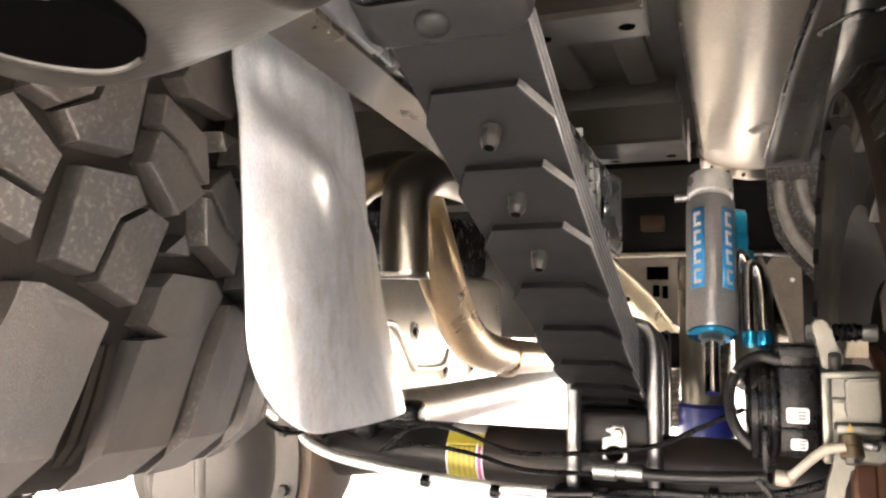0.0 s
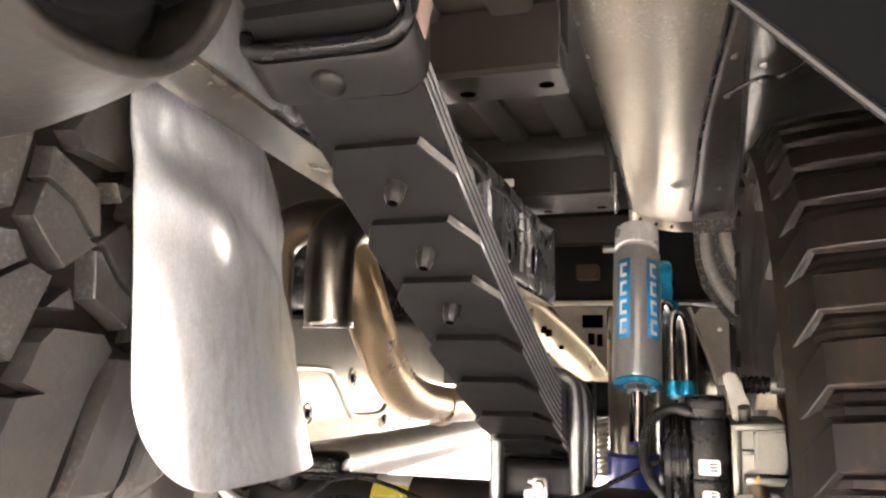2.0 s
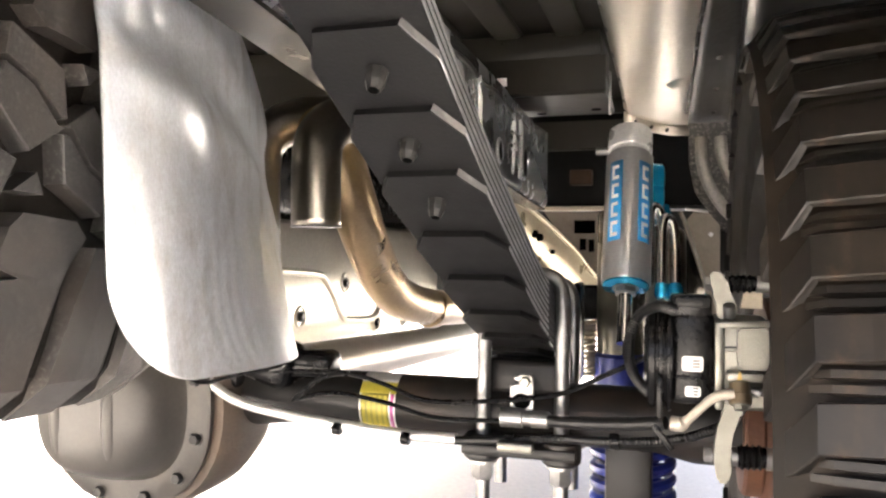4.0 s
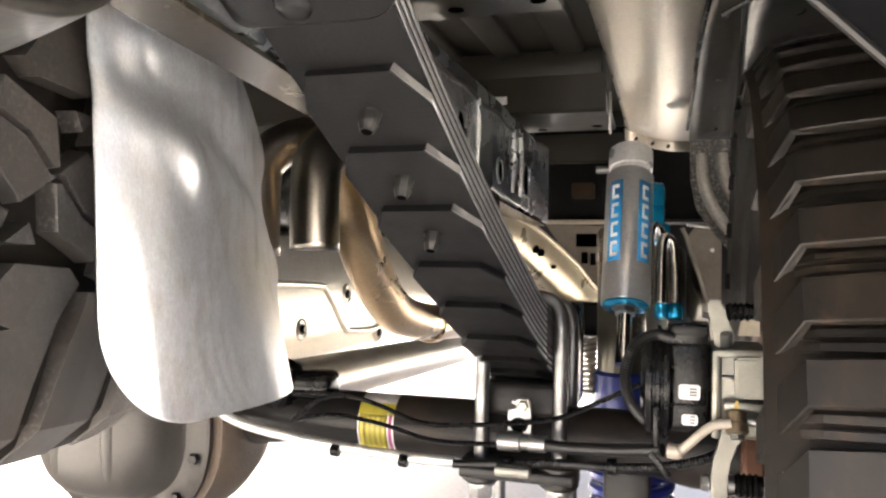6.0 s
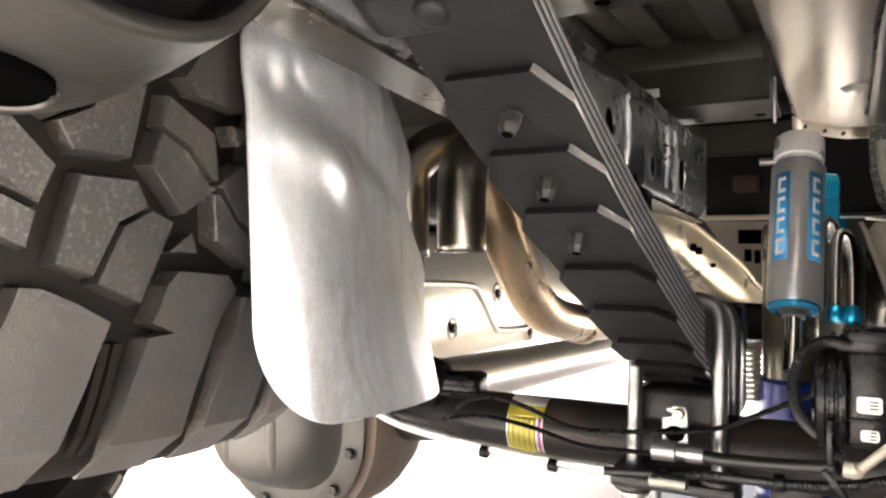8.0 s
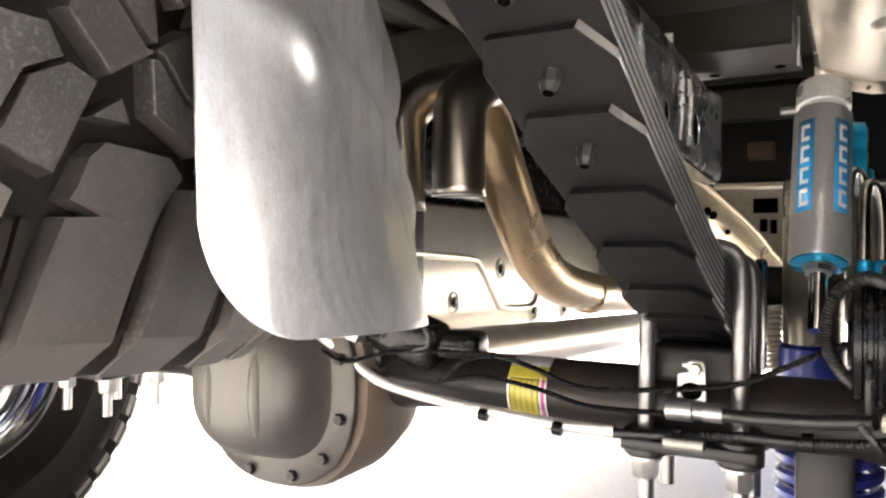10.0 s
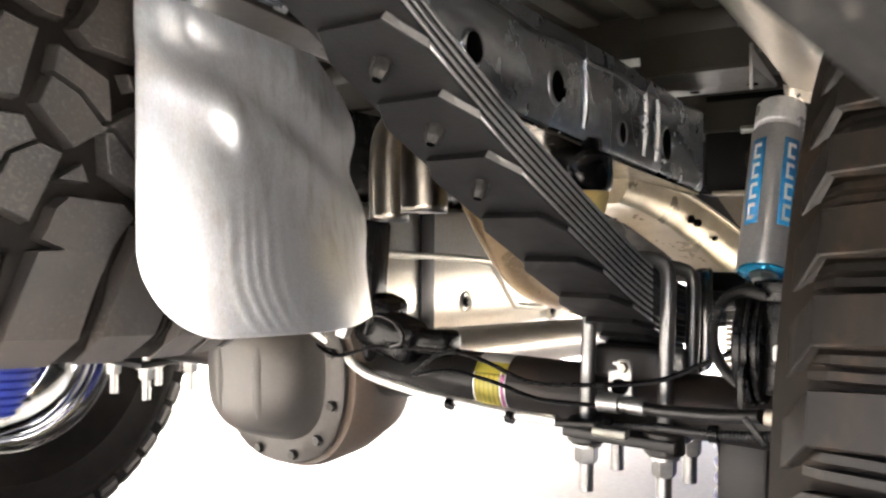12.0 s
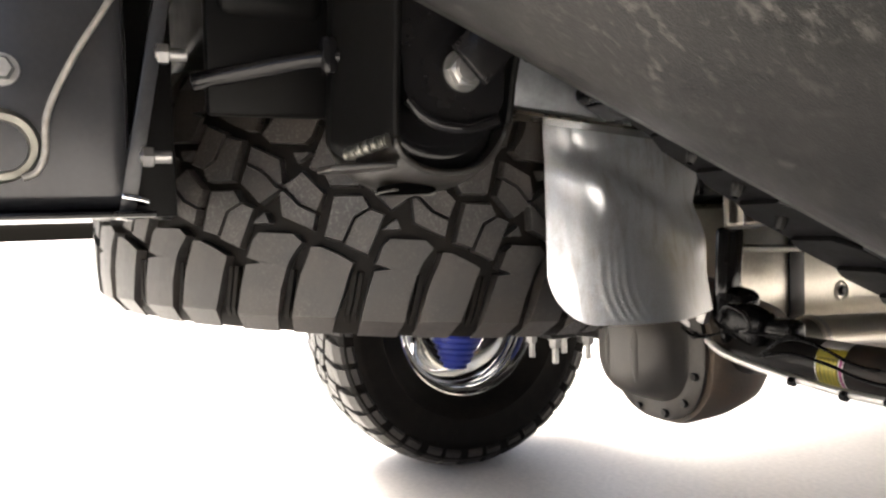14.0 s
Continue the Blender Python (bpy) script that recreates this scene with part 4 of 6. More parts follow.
# ---------- brake caliper and parking brake motor ----------
cal = thing("brake_caliper", "cast aluminium rear brake caliper beside the tyre", "brake caliper")
bm = B()
bx(bm, (0.180, 0.990, 0.604), (0.058, 0.088, 0.098), None, 0.004)
part("casting", bm, M_CASTALU, cal)
bm = B()
bx(bm, (0.156, 0.943, 0.604), (0.010, 0.016, 0.096), None, 0.003)
part("side_rail", bm, M_CASTALU, cal, "raised machined rail of the casting")
bm = B()
bx(bm, (0.181, 0.942, 0.650), (0.052, 0.016, 0.008), (0, -3, 0), 0.003)
part("top_rail", bm, M_CASTALU, cal, "raised top edge of the casting")
bm = B()
plate(bm, [(0.174, 0.645), (0.205, 0.647), (0.206, 0.606), (0.200, 0.601), (0.177, 0.602), (0.174, 0.608)], "y", 0.933, 0.950)
bmesh.ops.bevel(bm, geom=bm.edges[:], offset=0.0025, segments=2, affect="EDGES")
part("cylinder_block", bm, M_CASTALU, cal, "raised rough cast cylinder block")
bm = B()
bx(bm, (0.168, 0.944, 0.622), (0.014, 0.012, 0.005), None, 0.002)
part("cross_rib", bm, M_CASTALU, cal, "short rib across the pocket")
bm = B()
bx(bm, (0.186, 0.938, 0.594), (0.046, 0.022, 0.010), None, 0.003)
part("ledge", bm, M_CASTALU, cal, "ledge above the hose fitting")
bm = B()
plate(bm, [(0.152, 0.562), (0.211, 0.560), (0.211, 0.580), (0.203, 0.584), (0.196, 0.572), (0.152, 0.570)], "y", 0.938, 0.952)
bmesh.ops.bevel(bm, geom=bm.edges[:], offset=0.002, segments=2, affect="EDGES")
part("lower_flange", bm, M_CASTALU, cal, "lower flange of the casting")
bm = B()
plate(bm, [(0.147, 0.706), (0.161, 0.706), (0.163, 0.692), (0.174, 0.672), (0.176, 0.657), (0.155, 0.652), (0.152, 0.680), (0.147, 0.692)], "y", 0.955, 0.972)
bmesh.ops.bevel(bm, geom=bm.edges[:], offset=0.0025, segments=2, affect="EDGES")
part("upper_arm", bm, M_CASTALU, cal, "grey cast guide pin arm")
bm = B()
plate(bm, [(0.161, 0.566), (0.181, 0.563), (0.180, 0.552), (0.168, 0.532), (0.1685, 0.516), (0.1695, 0.492), (0.166, 0.478), (0.160, 0.474), (0.155, 0.478), (0.1515, 0.492), (0.1515, 0.518), (0.154, 0.536), (0.159, 0.552)], "y", 0.934, 0.946)
bmesh.ops.bevel(bm, geom=bm.edges[:], offset=0.0025, segments=2, affect="EDGES")
part("lower_arm", bm, M_CASTALU, cal, "grey cast lower arm")
for x0, y, z, r in ((0.166, 0.968, 0.692, 0.011), (0.176, 0.955, 0.502, 0.0145)):
    bm = B()
    prof = [(0, r * 0.8)]
    for k in range(9):
        prof.append((0.06 + 0.1 * k, r * (1.0 if k % 2 else 0.78)))
    cyl(bm, (x0, y, z), (x0 + 0.030, y, z + 0.001), prof + [(1, r * 0.8)], 18)
    part("boot", bm, M_PLASTIC, cal, "ribbed black rubber boot")
    bm = B()
    hexbolt(bm, (0.150, y, z), (-1, 0, 0), 0.009, 0.009, 0.010)
    part("guide_bolt", bm, M_ZINC, cal, "zinc guide bolt head")
    bm = B()
    rod(bm, (x0 - 0.010, y, z), (x0 + 0.001, y, z), r * 0.72, 14, 0.001)
    part("guide_pin", bm, M_ZINC, cal, "zinc guide pin")
    bm = B()
    rod(bm, (x0 + 0.029, y, z), (x0 + 0.044, y, z), r * 0.85, 14, 0.001)
    part("pin_collar", bm, M_ZINC, cal, "zinc collar behind the boot")
bm = B()
cyl(bm, (0.1755, 0.930, 0.589), (0.1765, 0.922, 0.566), [(0, 0.007), (0.06, 0.0105), (0.5, 0.0105), (0.55, 0.0115), (0.95, 0.0115), (1, 0.010)], 24)
banjo = part("banjo", bm, surface("brass_fitting", (0.17, 0.13, 0.08), 0.34, 0.8, spots=(0.10, 0.075, 0.05), scale=40), cal, "dull brass banjo fitting")
bm = B()
hexbolt(bm, (0.1765, 0.922, 0.566), (0.04, -0.33, -0.94), 0.0075, 0.006, 0.0098)
part("banjo_bolt", bm, M_CASTALU, banjo, "pale hollow bolt under the fitting")
bm = B()
bx(bm, (0.164, 0.926, 0.576), (0.0035, 0.010, 0.011), (0, 8, 0), 0.001)
part("copper_washer", bm, surface("copper_washer", (0.48, 0.26, 0.12), 0.32, 0.9, scale=40), banjo, "copper washer")
bm = B()
plate(bm, [(0.173, 0.591), (0.178, 0.592), (0.177, 0.600), (0.175, 0.601)], "y", 0.9262, 0.9275)
part("paint_mark", bm, surface("yellow_paint_mark", (0.38, 0.25, 0.04), 0.5, scale=60), cal, "yellow paint mark")
bm = B()
cyl(bm, (0.187, 0.930, 0.580), (0.203, 0.928, 0.577), [(0, 0.004), (0.3, 0.0055), (0.55, 0.0055), (0.6, 0.0035), (0.8, 0.005), (1, 0.003)], 10)
part("bleeder", bm, M_UBOLT, cal, "dark bleed screw")
bm = B()
rod(bm, (0.167, 0.955, 0.655), (0.166, 0.948, 0.670), 0.0065, 12, 0.001)
part("stop_bolt", bm, M_UBOLT, cal, "dark bolt standing on the casting")
bm = B()
plate(bm, [(0.181, 0.664), (0.204, 0.664), (0.204, 0.690), (0.196, 0.682), (0.186, 0.690)], "y", 0.985, 0.995)
part("pad_back", bm, M_TAN, cal, "tan brake pad edge", smooth=False)
bm = B()
rod(bm, (0.232, 1.10, 0.505), (0.214, 1.10, 0.505), 0.165, 48, 0.003)
rod(bm, (0.215, 1.10, 0.505), (0.19, 1.10, 0.505), 0.085, 40, 0.004)
part("rotor", bm, M_RUST, cal, "rusty brake disc and hub")

motor = thing("parking_brake_motor", "black plastic parking brake motor with white stickers", "brake motor")
bm = B()
bx(bm, (0.127, 0.975, 0.610), (0.048, 0.072, 0.104), None, 0.009, 3)
part("housing", bm, M_PLASTIC, motor)
bm = B()
bx(bm, (0.126, 0.962, 0.668), (0.044, 0.045, 0.024), None, 0.003)
part("connector", bm, M_PLASTIC, motor, "black plug on top of the motor")
bm = B()
bx(bm, (0.128, 0.938, 0.672), (0.036, 0.004, 0.010), None, 0.001)
part("plug_latch", bm, M_PANEL, motor, "grey plug latch")
for x0, x1, r in ((0.106, 0.100, 0.0635), (0.098, 0.092, 0.066), (0.090, 0.080, 0.060)):
    bm = B()
    cyl(bm, (x0, 0.975, 0.608), (x1, 0.975, 0.608), [(0, r * 0.96), (0.2, r), (0.8, r), (1, r * 0.94)], 40)
    part("end_flange", bm, M_PLASTIC, motor, "round black end flange")
bm = B()
cyl(bm, (0.107, 0.975, 0.608), (0.076, 0.975, 0.608), [(0, 0.058), (0.8, 0.058), (1, 0.040)], 40)
part("end_cap", bm, M_PLASTIC, motor, "round black end cap")
bm = B()
bx(bm, (0.094, 0.905, 0.572), (0.007, 0.012, 0.045), None, 0.002)
part("flange_lug", bm, M_PLASTIC, motor)
bm = B()
bx(bm, (0.127, 0.9375, 0.589), (0.046, 0.004, 0.004), None, 0.0015)
part("seam", bm, M_PLASTIC, motor, "raised moulding seam")
for x, z, sx, sz in ((0.128, 0.6045, 0.0225, 0.0165), (0.1285, 0.574, 0.0165, 0.0115)):
    bm = B()
    plate(bm, [(x - sx / 2 + 0.002, z - sz / 2), (x + sx / 2 - 0.002, z - sz / 2), (x + sx / 2, z - sz / 2 + 0.002), (x + sx / 2, z + sz / 2 - 0.002), (x + sx / 2 - 0.002, z + sz / 2), (x - sx / 2 + 0.002, z + sz / 2), (x - sx / 2, z + sz / 2 - 0.002), (x - sx / 2, z - sz / 2 + 0.002)], "y", 0.9386, 0.9378)
    st = part("sticker", bm, M_LABELWHITE, motor, "white sticker with dark print")
    for k in range(3):
        bm = B()
        plate(bm, [(x + 0.000, z - 0.004 + 0.0034 * k), (x + sx * 0.36, z - 0.004 + 0.0034 * k), (x + sx * 0.36, z - 0.0022 + 0.0034 * k), (x, z - 0.0022 + 0.0034 * k)], "y", 0.9377, 0.9372)
        part("print_bar", bm, M_PRINT, st)
bm = B()
hexbolt(bm, (0.150, 0.955, 0.643), (-1, 0, 0), 0.006, 0.014, 0.007)
part("screw", bm, M_CASTALU, motor)
hs = thing("motor_cable", "black corrugated cable looping from the brake motor", "cable")
bm = B()
ps = smooth_path([(0.108, 0.935, 0.664), (0.090, 0.925, 0.668), (0.070, 0.925, 0.655), (0.060, 0.925, 0.625), (0.064, 0.93, 0.595), (0.080, 0.94, 0.572), (0.105, 0.95, 0.560)], 22)
rings = []
for i, p in enumerate(ps):
    r = 0.0056 if i % 2 else 0.0066
    d = (ps[min(i + 1, len(ps) - 1)] - ps[max(i - 1, 0)]).normalized()
    u, w = basis(d)
    rings.append([p + (u * math.cos(2 * math.pi * k / 10) + w * math.sin(2 * math.pi * k / 10)) * r for k in range(10)])
loft(bm, rings)
part("sleeve", bm, M_HOSE, hs)


# ---------- shock absorber ----------
shock = thing("shock_absorber", "grey shock absorber with blue stickers and a side reservoir", "shock absorber")
SX, SY = 0.036, 1.362
bm = B()
cyl(bm, (SX, SY, 0.661), (SX, SY, 0.884), [(0, 0.0375), (0.01, 0.039), (0.98, 0.039), (1, 0.036)], 40)
body = part("body", bm, M_SHOCK, shock)
bm = B()
cyl(bm, (SX, SY, 0.884), (SX, SY, 0.930), [(0, 0.034), (0.16, 0.034), (0.2, 0.037), (0.92, 0.037), (0.98, 0.0355), (1, 0.033)], 40)
part("top_cap", bm, M_CAP, shock, "pale grey top cap")
bm = B()
cyl(bm, (SX, SY, 0.656), (SX, SY, 0.664), [(0, 0.030), (0.25, 0.0365), (0.9, 0.0365), (1, 0.035)], 40)
part("seal_head", bm, M_BLUE, shock, "blue anodised seal head")
bm = B()
hexbolt(bm, (SX, SY, 0.657), (0, 0, -1), 0.018, 0.011, 0.021)
part("gland_nut", bm, M_ZINC, shock)
bm = B()
rod(bm, (SX, SY, 0.655), (SX, SY, 0.57), 0.0115, 20)
part("shaft", bm, M_CHROME, shock, "chromed shaft")
for a0, flip in ((math.radians(222), 0), (math.radians(297), 1)):
    bm = B()
    rings = []
    for k in range(9):
        a = a0 + math.radians(36) * k / 8
        rings.append([(SX + 0.0395 * math.cos(a), SY + 0.0395 * math.sin(a), z) for z in (0.720, 0.858)])
    loft(bm, rings, closed=False)
    stick = part("sticker", bm, M_LABELBLUE, body, "blue sticker with pale lettering shapes", mods=[("SOLIDIFY", {"thickness": 0.0004, "offset": 0})])
    for k in range(4):
        z0 = 0.727 + 0.0325 * k
        bm = B()
        for seg_a, seg_b, dz0, dz1 in ((0.24, 0.76, 0.0, 0.006), (0.24, 0.76, 0.019, 0.025), (0.24, 0.42, 0.006, 0.019)):
            rings = []
            for j in range(5):
                a = a0 + math.radians(36) * (seg_a + (seg_b - seg_a) * j / 4)
                rings.append([(SX + 0.0402 * math.cos(a), SY + 0.0402 * math.sin(a), z) for z in (z0 + dz0, z0 + dz1)])
            loft(bm, rings, closed=False)
        part("print_bar", bm, M_LABELWHITE, stick)
part("reservoir", cyl(B(), (0.098, 1.42, 0.60), (0.098, 1.42, 0.775), [(0, 0.028), (0.03, 0.031), (0.97, 0.031), (1, 0.028)], 30), M_STAINLESS, shock, "polished metal reservoir tube")
for z in (0.852, 0.815):
    bm = B()
    cyl(bm, (0.028, 1.385, z), (0.088, 1.40, z), [(0, 0.030), (0.05, 0.034), (0.95, 0.034), (1, 0.030)], 22)
    part("bridge_fitting", bm, M_BLUE, shock, "blue anodised bridge fitting")
bm = B()
cyl(bm, (0.093, 1.40, 0.775), (0.093, 1.40, 0.812), [(0, 0.010), (0.3, 0.016), (0.6, 0.012), (1, 0.010)], 16)
part("adjuster", bm, M_BLUE, shock, "blue adjuster knob")
for off in (0.0, 0.020):
    bm = B()
    pipe(bm, [(0.070 + off, 1.372, 0.668), (0.071 + off, 1.370, 0.775 - off), (0.076 + off, 1.370, 0.796 - off), (0.086 + off, 1.374, 0.790 - off), (0.091 + off, 1.38, 0.755 - off), (0.092 + off, 1.385, 0.662)], 0.0088, 14, 6)
    part("bypass_tube", bm, M_BYPASS, shock, "bright bent bypass tube")
    bm = B()
    cyl(bm, (0.092 + off, 1.385, 0.672), (0.092 + off, 1.385, 0.650), [(0, 0.011), (0.3, 0.013), (0.8, 0.013), (1, 0.010)], 16)
    part("tube_collar", bm, M_BLUE, shock, "blue anodised tube collar")
bm = B()
rod(bm, (SX - 0.035, SY, 0.896), (SX - 0.058, SY, 0.896), 0.006, 12, 0.001)
part("valve", bm, M_ZINC, shock)
shock.matrix_basis = pose(SX, 1.300, 0.674, -25, 0, 0) @ Matrix.Diagonal((1, 1, 1.07, 1)) @ pose(-SX, -SY, -0.662)
tube2 = thing("bump_cylinder", "tall polished steel cylinder behind the shock", "cylinder")
bm = B()
cyl(bm, (0.021, 1.462, 0.44), (0.021, 1.462, 0.80), [(0, 0.042), (0.01, 0.044), (0.98, 0.044), (1, 0.040)], 40)
part("cylinder_body", bm, M_CYL, tube2)
bm = B()
rod(bm, (0.021, 1.462, 0.42), (0.021, 1.462, 0.545), 0.050, 32, 0.006)
part("base_ring", bm, M_BLUEPAINT, tube2, "dark blue base ring")
cs3 = thing("coil_spring", "small pale metal coil spring behind the axle", "coil spring")
bm = B()
coil(bm, (-0.038, 1.45, 0), 0.0125, 0.500, 0.600, 11, 0.0040, 8)
part("wire", bm, M_TAN, cs3)
mount = thing("axle_bracket", "black stamped bracket beside the spring pack", "bracket")
bm = B()
bx(bm, (-0.029, 1.22, 0.605), (0.013, 0.06, 0.15), None, 0.006)
part("web", bm, M_BLACKPAINT, mount)

# Block added where the gap above the small coil falls dark.
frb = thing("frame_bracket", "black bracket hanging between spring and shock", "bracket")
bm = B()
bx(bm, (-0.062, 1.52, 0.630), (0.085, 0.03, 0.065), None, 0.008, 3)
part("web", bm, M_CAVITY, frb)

# ---------- frame rail ----------
rail = thing("frame_rail", "waxed dark steel frame rail above the leaf spring", "frame rail")
RAIL = [(0.26, 0.915, 1.055), (0.60, 0.885, 1.02), (0.86, 0.868, 1.0), (1.22, 0.843, 0.995), (1.55, 0.825, 0.98), (1.62, 0.815, 0.978)]
KICK = [(1.40, -0.208, 0.835, 0.05), (1.48, -0.202, 0.833, 0.055), (1.60, -0.179, 0.816, 0.07), (1.72, -0.149, 0.780, 0.085), (1.84, -0.106, 0.724, 0.10), (1.94, -0.070, 0.663, 0.11), (2.15, -0.020, 0.60, 0.11), (2.60, 0.010, 0.58, 0.11)]


def rail_right(y):
    return -0.152 + 0.075 * min(1.0, max(0.0, (y - 1.55) / 0.48))


def rail_left(y):
    return -0.196 - 0.036 * min(1.0, max(0.0, (y - 0.75) / 0.45))


RX1 = -0.152
bm = B()
rings = []
for y, zb, zt in RAIL:
    e = 0.010
    r0, r1 = rail_left(y), rail_right(y)
    rings.append([(r0, y, zb + e), (r0 + e, y, zb), (r1 - e, y, zb), (r1 - e * 0.3, y, zb + e * 0.3), (r1, y, zb + e), (r1, y, zt - e), (r1 - e * 0.3, y, zt - e * 0.3), (r1 - e, y, zt), (r0 + e, y, zt), (r0, y, zt - e)])
loft(bm, rings)
part("box_section", bm, M_FRAME, rail)
# Separate plate that carries the floor's tan reflection as colour.
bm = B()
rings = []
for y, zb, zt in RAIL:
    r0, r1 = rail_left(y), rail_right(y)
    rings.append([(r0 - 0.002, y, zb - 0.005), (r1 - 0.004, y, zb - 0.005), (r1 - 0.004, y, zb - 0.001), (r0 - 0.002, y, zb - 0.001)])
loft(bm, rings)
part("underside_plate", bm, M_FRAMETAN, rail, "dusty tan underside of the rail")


def rail_z(y, f):
    for (a, ab, at), (b, bb, bt) in zip(RAIL, RAIL[1:]):
        if y <= b:
            k = (y - a) / (b - a)
            lo, hi = ab + (bb - ab) * k, at + (bt - at) * k
            return lo + (hi - lo) * f
    return 0.8


for y, f, r in ((0.783, 0.36, 0.017), (0.987, 0.40, 0.021), (1.214, 0.26, 0.017), (1.425, 0.36, 0.027), (1.60, 0.35, 0.011)):
    z = rail_z(y, f)
    bm = B()
    cyl(bm, (RX1 - 0.001, y, z), (RX1 + 0.0035, y, z), [(0, r * 1.25), (0.6, r * 1.2), (1, r * 1.05), (1, r), (0.2, r * 0.98)], 28, cap=False)
    lip = part("hole_lip", bm, M_FRAME, rail, "pressed lip round a hole")
    bm = B()
    rod(bm, (RX1 - 0.0005, y, z), (RX1 + 0.0008, y, z), r, 28)
    part("hole_void", bm, M_VOID, lip, "black opening")
for y in (1.07, 1.31, 1.37):   # pressed vertical beads and weld marks
    bm = B()
    pipe(bm, [(RX1, y, rail_z(y, 0.12)), (RX1 + 0.002, y + 0.003, rail_z(y, 0.3)), (RX1 + 0.002, y + 0.004, rail_z(y, 0.62)), (RX1, y + 0.004, rail_z(y, 0.8))], 0.005, 8, 4)
    part("bead", bm, M_FRAME, rail)
bm = B()
pipe(bm, [(RX1, y, rail_z(y, 0.80) + 0.003 * math.sin(y * 90)) for y in [0.75 + 0.05 * k for k in range(15)]], 0.0038, 6, 3)
part("weld_seam", bm, M_MATTBLACK, rail, "rough weld seam along the rail")
bm = B()
loft(bm, [[(x - 0.10, y, z + 0.002), (x - 0.004, y, z + 0.002), (x, y, z - 0.006), (x - 0.004, y, z - h * 0.5), (x - 0.012, y, z - h + 0.008), (x - 0.02, y, z - h), (x - 0.10, y, z - h)] for y, x, z, h in KICK])
web = part("front_section", bm, M_KICK, rail, "waxed tan rail section dropping under the cab")
bm = B()
pipe(bm, [(x - 0.002, y, z + 0.001) for y, x, z, h in KICK], 0.007, 10, 5)
part("rolled_flange", bm, M_KICK, rail, "rolled upper flange")
for y, x, z, r in ((1.645, -0.170, 0.762, 0.008), (1.668, -0.163, 0.755, 0.008), (1.735, -0.146, 0.724, 0.005)):
    bm = B()
    cyl(bm, (x - 0.01, y + 0.004, z), (x + 0.004, y - 0.002, z), [(0, r), (1, r)], 16)
    part("hole_void", bm, M_VOID, web, "small black opening")
stop = thing("bump_stop", "black bump stop bracket under the frame rail", "bump stop")
bm = B()
cyl(bm, (-0.178, 1.11, 0.862), (-0.178, 1.11, 0.788), [(0, 0.034), (0.2, 0.036), (0.3, 0.047), (0.36, 0.050), (0.92, 0.050), (1, 0.046)], 32)
part("cup", bm, M_BLACKPAINT, stop)
bm = B()
cyl(bm, (-0.178, 1.11, 0.790), (-0.178, 1.11, 0.722), [(0, 0.043), (0.1, 0.045), (0.45, 0.040), (0.6, 0.031), (0.85, 0.026), (1, 0.020)], 28)
part("pad", bm, M_YELLOW, stop, "yellow rubber pad")
bm = B()
hexbolt(bm, (-0.134, 1.085, 0.815), (0.9, -0.4, 0), 0.01, 0.006, 0.013)
part("bolt", bm, M_BLACKPAINT, stop)

# far frame rail
rail2 = thing("frame_rail", "dark steel frame rail on the far side", "frame rail")
bm = B()
loft(bm, [[(-1.18, y, zb), (-1.10, y, zb), (-1.10, y, zt), (-1.18, y, zt)] for y, zb, zt in RAIL])
part("box_section", bm, M_MATTBLACK, rail2)

# ---------- bed floor, cross-members ----------
bed = thing("bed_floor", "ribbed dark grey underside of the truck bed", "truck bed", kind="structure")
bm = B()
bx(bm, (-0.665, 1.0, 1.135), (1.36, 2.9, 0.012))
part("floor_sheet", bm, M_BED, bed)
for k in range(12):
    x = -0.072 - 0.112 * k
    bm = B()
    bx(bm, (x, 1.0, 1.122), (0.052, 2.8, 0.018), None, 0.008)
    part("rib", bm, M_BED, bed)
for y0, y1, zb, zt, ends, holes in ((0.864, 0.962, 1.045, 1.122, -0.018, ((-0.041, 0.920), (-0.141, 0.928), (-0.30, 0.925))),
                                    (1.400, 1.612, 1.003, 1.070, -0.006, ((-0.036, 1.556), (-0.146, 1.578), (-0.29, 1.57))),
                                    (2.02, 2.18, 0.985, 1.06, 0.005, ((-0.05, 2.13),))):
    cm = thing("cross_member", "dark olive channel-section cross-member under the bed", "cross-member", group="bed cross-members")
    bm = B()
    prof = [(y0, zt), (y0 + 0.003, zt), (y0 + 0.004, zb + 0.009), (y0 + 0.009, zb + 0.004), (y1 - 0.004, zb + 0.004), (y1 - 0.003, zb + 0.012), (y1, zb + 0.012), (y1, zb + 0.002), (y1 - 0.002, zb), (y0 + 0.005, zb), (y0, zb + 0.006)]
    plate(bm, prof, "x", -1.33, ends)
    ch = part("channel", bm, M_CROSS, cm, smooth=False)
    bm = B()
    bx(bm, (-0.67 + ends / 2, (y0 + y1) / 2 + 0.01, (zt + 1.118) / 2), (1.32 + ends, y1 - y0 - 0.02, 1.118 - zt + 0.004), None, 0.002)
    part("spacer", bm, M_CROSS, cm, "dark packing between channel and bed floor")
    bm = B()
    plate(bm, [(y0 + 0.002, zb + 0.03), (y1 - 0.006, zb + 0.008), (y1 - 0.006, zb + 0.002), (y0 + 0.002, zb + 0.002)], "x", ends - 0.002, ends + 0.001)
    part("end_plate", bm, M_ZINC, cm, "thin bare cut end of the channel")
    for x, y in holes:
        bm = B()
        rod(bm, (x, y, zb - 0.0012), (x, y, zb + 0.001), 0.0095, 20)
        part("hole_void", bm, M_VOID, ch, "black round opening")
tabw = thing("bracket_tab", "bare bright metal tab on the cross-member", "bracket")
bm = B()
